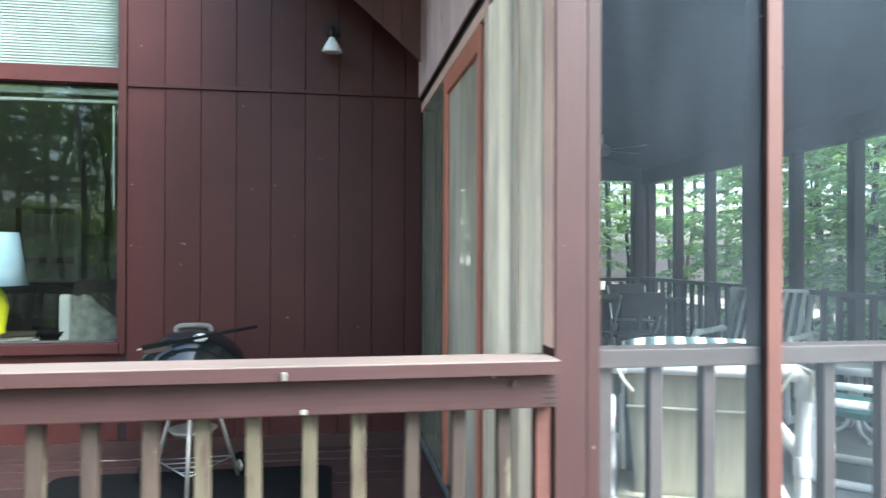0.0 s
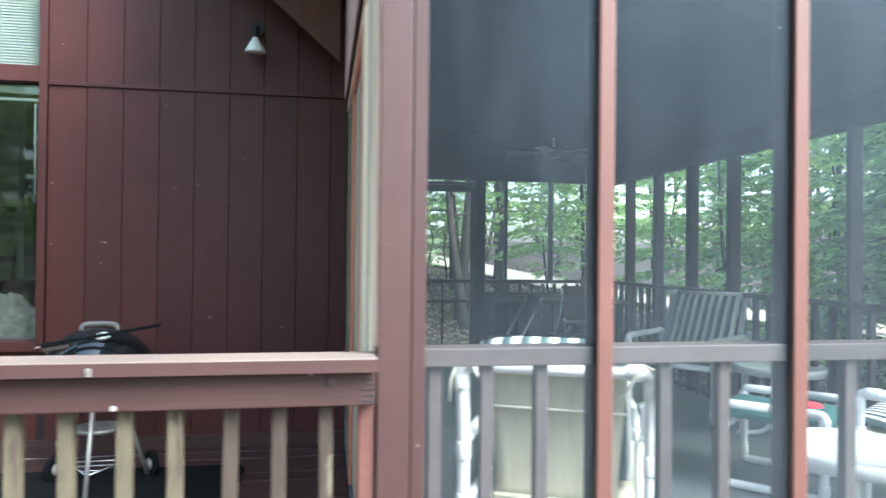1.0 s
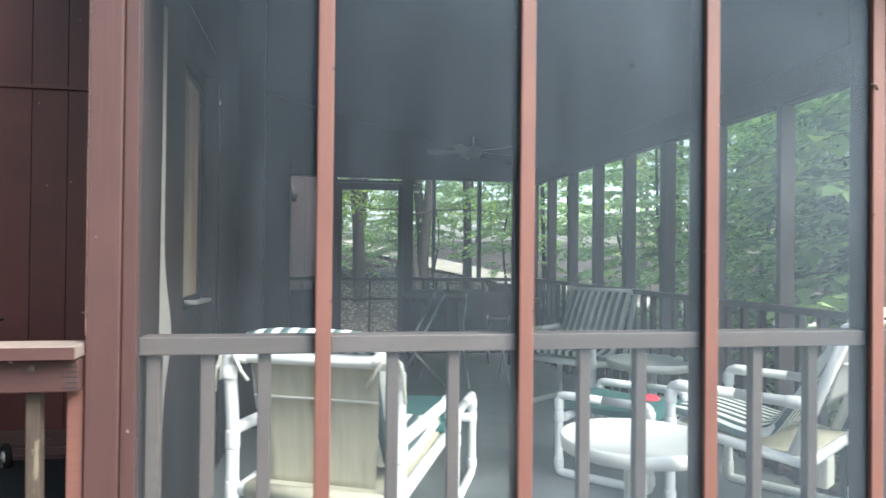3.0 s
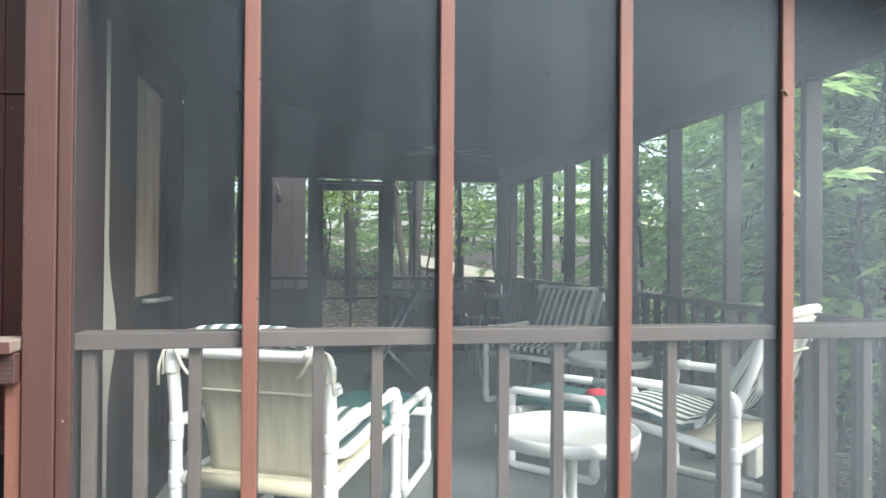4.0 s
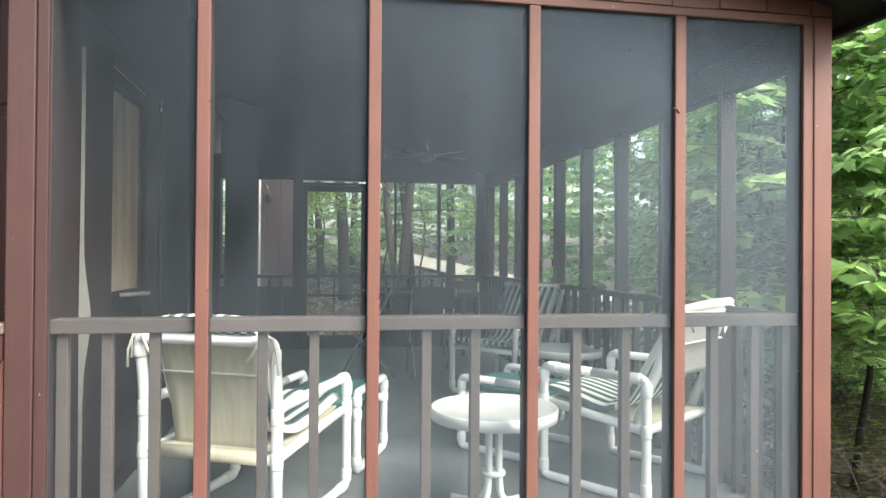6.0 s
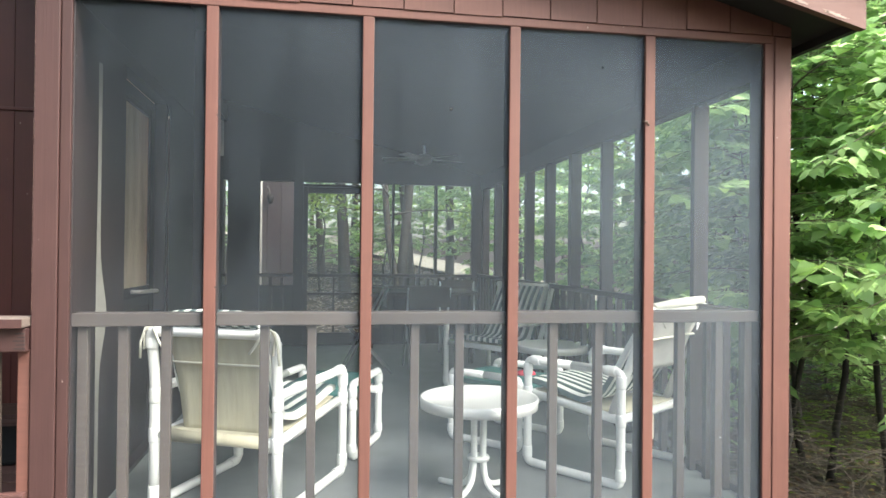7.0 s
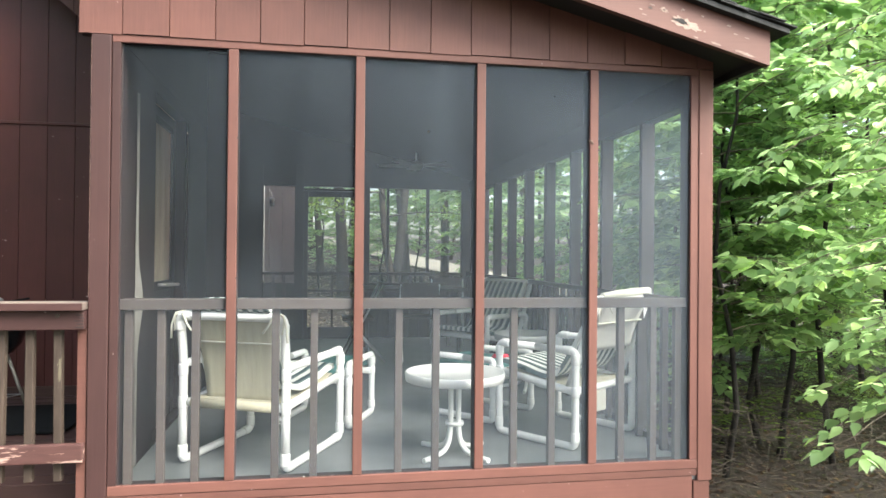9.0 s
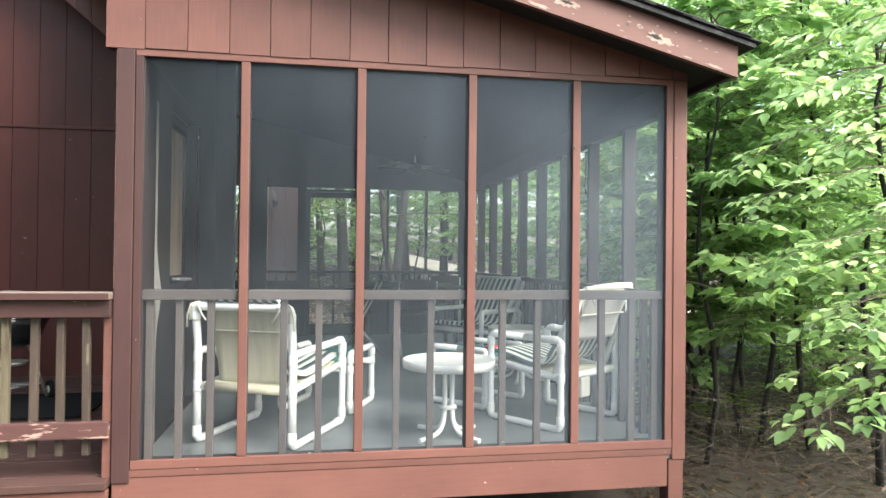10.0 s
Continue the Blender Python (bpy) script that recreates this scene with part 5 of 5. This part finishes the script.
def data_mesh(name, verts, faces, material):
    me = bpy.data.meshes.new(name)
    me.from_pydata([tuple(v) for v in verts], [], faces)
    me.materials.append(material)
    for p in me.polygons:
        p.use_smooth = True
    return me


def broad_leaf(verts, faces, p, d, nrm, L, W):
    """An egg-shaped leaf with a folded midrib and a drawn-out, drooping tip."""
    s = d.cross(nrm).normalized()
    u = s.cross(d).normalized()
    b = len(verts)
    verts += [p, p + d * L * 0.22 - u * L * 0.01, p + d * L * 0.46 - u * L * 0.03, p + d * L * 0.74 - u * L * 0.08, p + d * L - u * L * 0.17]
    for q in (1, -1):
        verts += [p + d * L * 0.07 + s * W * 0.24 * q + u * W * 0.04, p + d * L * 0.24 + s * W * 0.45 * q + u * W * 0.09, p + d * L * 0.48 + s * W * 0.50 * q + u * W * 0.08, p + d * L * 0.76 + s * W * 0.25 * q - u * L * 0.06]
    for o in (5, 9):
        for f in ((0, o, o + 1, 1), (1, o + 1, o + 2, 2), (2, o + 2, o + 3, 3), (3, o + 3, 4)):
            faces.append(tuple(b + k for k in (f if o == 5 else f[::-1])))


def spray(bm, verts, faces, p, d, ln, leaf, droop=0.07, r0=0.0075, tassels=0.0, gap=0.42, bare=0.14, slim=0.0):
    """A flat bough: a drooping shoot, side twigs in its plane and leaves along them."""
    pts = [p.copy()]
    for j in range(8):
        d = (d + Vector((rng.uniform(-0.14, 0.14), rng.uniform(-0.14, 0.14), -droop + rng.uniform(-0.04, 0.04)))).normalized()
        p = p + d * ln / 8
        pts.append(p.copy())
    tube(bm, pts, [r0 * (1 - q / 10) for q in range(9)], 4, False)
    for j in range(2, 9):
        ax = (pts[j] - pts[j - 1]).normalized()
        sd = ax.cross(Vector((0, 0, 1))).normalized()
        for q in (1, -1):
            if rng.random() < bare:
                continue
            tl = (0.10 + 0.30 * ln * (1 - abs(j - 4) / 7)) * rng.uniform(0.6, 1.1)
            td = (ax * rng.uniform(0.5, 1.0) + sd * q * rng.uniform(0.6, 1.0) + Vector((0, 0, rng.uniform(-0.25, 0.1)))).normalized()
            k_ = max(2, int(tl / (leaf * gap * 1.7)))
            tip = pts[j] + td * tl + Vector((0, 0, -0.10 * tl))
            tube(bm, [pts[j], tip], [r0 * 0.30, r0 * 0.14], 3, False)
            ts = td.cross(Vector((0, 0, 1))).normalized()
            for k in range(1, k_ + 1):
                f = 0.25 + 0.75 * k / k_
                e = pts[j] + td * tl * f + Vector((0, 0, -0.10 * tl * f * f))
                # opposite pairs, with one more leaf at the twig's end
                for sg in ((1, -1, 0) if k == k_ else (1, -1)):
                    if rng.random() < 0.08:
                        continue
                    ld = (td * (rng.uniform(0.35, 0.9) if sg else 1.5) + ts * sg * rng.uniform(0.5, 1.0) + Vector((0, 0, rng.uniform(-0.42, 0.08)))).normalized()
                    nn = (Vector((0, 0, 1)) + rvec() * 0.38).normalized()
                    L = leaf * rng.uniform(0.68, 1.2)
                    broad_leaf(verts, faces, e + ld * 0.018, ld, nn, L, L * (rng.uniform(0.58, 0.80) - slim))
        if rng.random() < tassels:
            for _ in range(6):
                e = pts[j] + rvec() * 0.05
                leaf_quad(verts, faces, e, (Vector((0, 0, -1)) + rvec() * 0.2).normalized(), rvec(), rng.uniform(0.05, 0.10), 0.010)


def leaf_quad(verts, faces, p, d, nrm, L, W):
    """A small lance-shaped blade."""
    s = d.cross(nrm).normalized()
    b = len(verts)
    verts += [p, p + d * L * 0.42 + s * W * 0.5, p + d * L, p + d * L * 0.42 - s * W * 0.5]
    faces.append((b, b + 1, b + 2, b + 3))


def finish_tree(t, bm, bw, verts, faces):
    part("trunk", bm, M_STEM, t)
    part("branchwork", bw, M_TWIG, t)
    cr = new("crown", data_mesh("crown", verts, faces, M_LEAF))
    cr.parent = t
    return tagged(t, "leafy understorey tree with broad light green leaves", "tree", "understorey trees")


def broad_tree(h, spread, nb, leaf, seed, lo=0.12, r0=0.032):
    """Understorey tree: slim dark stem and level, layered boughs."""
    rng.seed(seed)
    t = empty("understorey_tree")
    bm, bw = bmesh.new(), bmesh.new()
    stem = [(0.07 * math.sin(k * 1.3 + seed), 0.07 * math.cos(k * 1.7 + seed), h * k / 8) for k in range(9)]
    tube(bm, stem, [r0 * (1 - k / 9.5) for k in range(9)], 8)
    verts, faces = [], []
    for i in range(nb):
        z = h * (lo + (1 - lo) * (i + rng.random()) / nb)
        a = i * 2.4 + rng.uniform(-0.4, 0.4)
        p = Vector(stem[min(8, int(z / h * 8))])
        p.z = z
        ln = spread * rng.uniform(0.55, 1.0) * (1.05 - 0.5 * z / h)
        d = Vector((math.cos(a), math.sin(a), rng.uniform(0.2, 0.55))).normalized()
        spray(bw, verts, faces, p, d, ln, leaf, tassels=0.2)
    return finish_tree(t, bm, bw, verts, faces)


def reaching_tree():
    """Small tree whose low boughs reach out beside the porch corner."""
    rng.seed(83)
    t = empty("understorey_tree")
    bm, bw = bmesh.new(), bmesh.new()
    stem = [(0.03 * math.sin(k * 1.3), 0.04 * math.cos(k), 3.6 * k / 8) for k in range(9)]
    tube(bm, stem, [0.03 * (1 - k / 9.5) for k in range(9)], 8)
    verts, faces = [], []
    # height above the foot, heading in degrees, length
    for z, a, ln in ((1.12, 176, 1.05), (1.22, 152, 0.85), (1.28, 205, 0.8), (1.50, 165, 0.75), (1.62, 190, 0.95), (1.80, 140, 1.0),
                     (1.95, 170, 1.0), (2.10, 215, 0.8), (2.3, 155, 1.1), (2.5, 185, 0.9), (2.7, 130, 1.2), (2.9, 170, 0.9), (3.1, 200, 0.8), (3.3, 120, 1.0),
                     (1.4, 20, 0.9), (1.9, -60, 0.9), (2.2, 60, 1.0), (2.6, -20, 1.0), (3.0, 30, 0.9), (3.4, -80, 0.8)):
        p = Vector(stem[min(8, int(z / 3.6 * 8))])
        p.z = z
        d = Vector((math.cos(math.radians(a)), math.sin(math.radians(a)), 0.12)).normalized()
        spray(bw, verts, faces, p, d, ln, 0.092, 0.07, 0.008, 0.0, 0.50, 0.22, 0.10)
    return finish_tree(t, bm, bw, verts, faces)


def wood_tree(h, r0, seed, nl=2600, base=0.45, leaf=0.17, spread=0.26):
    """Tall forest tree: bare tapered trunk, limbs and clumped foliage."""
    rng.seed(seed)
    t = empty("forest_tree")
    bm = bmesh.new()
    pts = [(0.25 * math.sin(k * 0.7 + seed), 0.25 * math.cos(k * 0.5 + seed * 2) - 0.25 * math.cos(seed * 2), h * k / 10 - (0.4 if k == 0 else 0)) for k in range(11)]
    tube(bm, pts, [r0 * (1.25 if k == 0 else 1 - 0.085 * k) for k in range(11)], 9)
    verts, faces = [], []
    limbs = 26
    for i in range(limbs):
        f = base + (1 - base) * (i + rng.random()) / limbs
        k = min(10, int(f * 10))
        p = Vector(pts[k])
        p.z = f * h
        a = rng.uniform(0, math.tau)
        ln = h * spread * rng.uniform(0.6, 1.1) * (1.15 - 0.7 * (f - base) / (1 - base))
        d = Vector((math.cos(a), math.sin(a), rng.uniform(0.0, 0.6))).normalized()
        q = [p.copy()]
        for j in range(6):
            d = (d + rvec() * 0.18 + Vector((0, 0, -0.03))).normalized()
            p = p + d * ln / 6
            q.append(p.copy())
        tube(bm, q, [max(0.012, r0 * 0.28 * (1 - s_ / 7)) for s_ in range(7)], 4, False)
        for _ in range(nl // limbs):
            j = rng.randint(2, 6)
            off = rvec()
            off.z *= 0.45
            c = q[j] + off * rng.uniform(0.1, ln * 0.24)
            ld = (rvec() + Vector((0, 0, -0.5))).normalized()
            L = leaf * rng.uniform(0.6, 1.2)
            leaf_quad(verts, faces, c, ld, (Vector((0, 0, 1)) + rvec() * 0.6).normalized(), L, L * 0.6)
    part("trunk", bm, M_TRUNK, t)
    cr = new("crown", data_mesh("crown", verts, faces, M_LEAFFAR))
    cr.parent = t
    return tagged(t, "tall forest tree with a bare trunk and high leaves", "tree", "forest trees")


near = [broad_tree(4.8, 1.7, 34, 0.112, 11, 0.24), broad_tree(3.6, 1.5, 28, 0.105, 23, 0.24), broad_tree(6.2, 2.0, 42, 0.118, 37, 0.20)]
spots = [(5.35, 1.0, 0, 0), (4.75, 2.9, 1, 215), (5.15, 2.6, 1, 35), (5.0, 3.3, 1, 70), (6.0, 1.9, 2, 140), (5.6, 5.0, 0, 200), (5.2, 6.8, 2, 310), (7.2, 3.6, 2, 100), (7.0, 7.0, 0, 160), (9.2, 5.2, 2, 330), (5.6, 8.8, 1, 15), (11.5, 7.0, 0, 210), (8.0, 9.5, 2, 120), (4.6, 12.5, 0, 250), (-4.0, 16.0, 2, 300), (6.5, 15.0, 2, 90), (5.1, 2.1, 1, 300), (5.7, 3.4, 0, 110), (6.6, 5.4, 1, 10), (2.9, 18.0, 1, 50), (3.7, 20.0, 1, 150), (2.6, 31.0, 2, 190), (-2.0, 32.0, 2, 40), (0.5, 34.0, 2, 95), (4.6, 34.0, 2, 15), (7.5, 33.0, 2, 75), (-5.0, 35.0, 2, 130), (2.4, 37.0, 2, 222), (1.0, 15.8, 0, 60), (3.9, 17.4, 0, 20)]
slim = broad_tree(4.6, 1.2, 46, 0.140, 57, 0.26, 0.026)
slim.matrix_basis = pose(4.15, 1.55, ground_z(4.15, 1.55) - 0.03)
shrub = broad_tree(2.3, 1.25, 34, 0.085, 91, 0.06, 0.018)
for i, (x, y) in enumerate(clear(((7.4, 5.0), (9.0, 6.2), (10.2, 8.0), (9.4, 3.9), (7.6, 2.6), (10.8, 5.0), (-2.5, 21.0), (0.3, 22.5), (1.8, 20.5), (3.2, 23.0), (4.8, 21.5), (6.2, 23.0), (-8.0, -8.4), (-10.0, -8.8), (-6.0, -8.8), (-11.5, -10.5), (-9.0, -10.4)))):
    m_ = pose(x, y, ground_z(x, y) - 0.03, 0, 0, 83 * i)
    if i:
        copy_thing(shrub, m_)
    else:
        shrub.matrix_basis = m_
fine = broad_tree(5.4, 1.35, 44, 0.095, 131, 0.26, 0.028)
fine.matrix_basis = pose(4.8, 2.5, ground_z(4.8, 2.5) - 0.03)
copy_thing(fine, pose(5.35, 1.95, ground_z(5.35, 1.95) - 0.03, 0, 0, 140))
reach = reaching_tree()
reach.matrix_basis = pose(4.62, -0.28, ground_z(4.62, -0.28) - 0.03)
big = broad_tree(9.0, 3.0, 52, 0.15, 71, 0.16, 0.06)
bigspots = [(2.9, 27.5), (9.5, 10.5), (7.2, 15.5), (11.5, 14.0), (9.0, 18.5), (5.0, 18.5), (13.5, 9.0), (8.4, 3.9), (7.4, 7.2), (12.4, 5.5), (5.6, 13.0), (0.5, 36.0), (-4.0, 30.0), (-9.5, -13.0), (-12.0, -10.5), (-13.5, -13.5), (-7.0, -14.5), (-10.5, -16.0), (-15.5, -10.0)]
for i, (x, y) in enumerate(clear(bigspots)):
    m_ = pose(x, y, ground_z(x, y) - 0.03, 0, 0, 67 * i)
    if i:
        copy_thing(big, m_)
    else:
        big.matrix_basis = m_
extra = [(-6.5, 38.0), (-3.6, 40.0), (-0.8, 39.0), (1.9, 41.0), (4.6, 38.5), (7.2, 40.0), (9.8, 38.0), (-9.0, 36.0), (12.5, 36.0), (0.4, 44.0), (3.4, 45.0), (6.2, 44.0), (-2.5, 45.0), (9.0, 24.0), (6.8, 27.0), (11.5, 20.0), (9.5, 16.0), (13.5, 13.0), (0.9, 25.0), (2.2, 25.5), (4.8, 26.5), (-0.7, 27.0), (3.6, 29.5), (2.5, 11.6), (-1.3, 15.0), (-7.0, -10.0), (-9.0, -9.9), (-8.0, -11.8), (-10.5, -12.0), (-6.4, -11.6), (-12.2, -11.0), (5.5, 22.0), (-5.5, 20.0), (7.5, 19.0), (-8.0, 14.0), (3.4, 32.0), (-3.5, -11.5), (-6.0, -9.0), (-8.5, -7.0), (-9.5, -11.0), (-5.0, -14.0), (-1.5, -13.5), (2.0, -14.5), (-12.0, -9.0), (-7.5, -13.0), (12.5, 4.5), (10.0, 7.5), (15.0, 6.5), (12.0, 10.0), (8.5, 12.0)]
used = set()
for x, y, k, rz in clear(spots):
    m_ = pose(x, y, ground_z(x, y) - 0.03, 0, 0, rz)
    if k in used:
        copy_thing(near[k], m_)
    else:
        used.add(k)
        near[k].matrix_basis = m_
tall = [wood_tree(15, 0.12, 3), wood_tree(18, 0.15, 8, base=0.4), wood_tree(9, 0.09, 15, nl=3000, base=0.22, leaf=0.15, spread=0.3)]
rng.seed(99)
used = set()
count = 0
tries = 0
placed = []
for x, y in clear(extra):
    placed.append((x, y))
    m_ = pose(x, y, ground_z(x, y), 0, 0, 137.0 * x)
    if 2 in used:
        copy_thing(tall[2], m_)
    else:
        used.add(2)
        tall[2].matrix_basis = m_
for i, (x, y) in enumerate(clear([(0.2, 12.2), (1.55, 14.5), (2.7, 12.6), (-0.9, 16.0), (1.0, 19.5), (3.3, 17.0), (2.1, 22.5), (-0.4, 23.5), (4.4, 15.5), (-2.4, 19.0), (0.6, 29.0), (3.0, 28.5), (-1.8, 30.0)], 1.5)):
    placed.append((x, y))
    m_ = pose(x, y, ground_z(x, y), 0, 0, 77.0 * i)
    if i % 2 in used:
        copy_thing(tall[i % 2], m_)
    else:
        used.add(i % 2)
        tall[i % 2].matrix_basis = m_
while count < 85 and tries < 6000:
    tries += 1
    a = rng.uniform(0, math.tau)
    r = 9 + 40 * rng.random() ** 0.8
    x, y = 1.5 + r * math.cos(a), 2.0 + r * math.sin(a)
    if -7 < x < 4.5 and -11 < y < 9.5:
        continue
    if y < 1 and x > 0 and r < 32:
        continue
    if y < 0 and abs(x - 1) < 6 and y > -11:
        continue
    if y > 9 and abs(x - 1.5) < 5 and y < 30:
        continue
    if not clear([(x, y)]) or any((x - u) ** 2 + (y - v) ** 2 < 4.5 for u, v in placed):
        continue
    placed.append((x, y))
    k = rng.choice((0, 1, 2, 2))
    m_ = pose(x, y, ground_z(x, y), 0, 0, rng.uniform(0, 360))
    if k in used:
        copy_thing(tall[k], m_)
    else:
        used.add(k)
        tall[k].matrix_basis = m_
    count += 1

# fallen leaves: dark ones beside the porch; in the open wood behind it the light is put into paler dry ones
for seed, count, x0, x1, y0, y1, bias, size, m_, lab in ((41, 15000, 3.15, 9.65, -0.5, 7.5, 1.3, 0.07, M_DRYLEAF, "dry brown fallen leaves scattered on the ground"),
                                                         (43, 16000, -2.0, 8.0, 6.3, 25.0, 1.0, 0.13, M_PALELEAF, "dry fallen leaves on the woodland floor, coloured pale as if lit")):
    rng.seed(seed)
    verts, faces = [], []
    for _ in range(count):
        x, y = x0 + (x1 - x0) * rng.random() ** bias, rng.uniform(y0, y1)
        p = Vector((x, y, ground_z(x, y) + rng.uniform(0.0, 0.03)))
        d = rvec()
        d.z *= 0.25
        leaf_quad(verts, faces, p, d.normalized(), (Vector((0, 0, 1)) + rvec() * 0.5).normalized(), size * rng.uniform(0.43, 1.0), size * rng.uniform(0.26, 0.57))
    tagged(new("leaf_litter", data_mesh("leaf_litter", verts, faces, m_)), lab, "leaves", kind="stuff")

# dead brushwood and low green undergrowth under the trees
rng.seed(61)
bm = bmesh.new()
for _ in range(2600):
    x, y = 3.5 + 5.0 * rng.random() ** 1.3, rng.uniform(0.3, 7.0)
    p = Vector((x, y, ground_z(x, y) + 0.75 * rng.random() ** 2))
    a, ln = rng.uniform(0, math.tau), rng.uniform(0.35, 1.1)
    d = Vector((math.cos(a), math.sin(a), rng.uniform(-0.15, 0.45)))
    k = rvec() * 0.06
    tube(bm, [p, p + d * ln * 0.5 + k, p + d * ln + Vector((0, 0, -0.08))], [0.0022, 0.0017, 0.0009], 3, False)
br = part("brushwood", bm, M_BRUSH)
tagged(br, "tangle of thin dead twigs under the trees", "brushwood", kind="stuff")
verts, faces = [], []
for k in range(100):
    x, y = (rng.uniform(4.4, 10.0), rng.uniform(2.8, 9.0)) if k < 88 else (rng.uniform(3.9, 5.6), rng.uniform(1.6, 3.4))
    hh = rng.uniform(0.12, 0.5)
    for k in range(7):
        a = rng.uniform(0, math.tau)
        d = Vector((math.cos(a), math.sin(a), 0.25))
        for q in range(1, 9):
            c = Vector((x, y, ground_z(x, y) + hh)) + d * 0.055 * q + Vector((0, 0, -0.006 * q * q))
            for sg in (1, -1):
                ld = Vector((-d.y * sg + d.x * 0.4, d.x * sg + d.y * 0.4, -0.15)).normalized()
                leaf_quad(verts, faces, c, ld, (Vector((0, 0, 1)) + rvec() * 0.2).normalized(), 0.085 * (1.1 - q / 10), 0.03)
ug = new("undergrowth", data_mesh("undergrowth", verts, faces, M_LEAFFAR))
tagged(ug, "low green ferny undergrowth in the shade of trees", "undergrowth", kind="stuff")
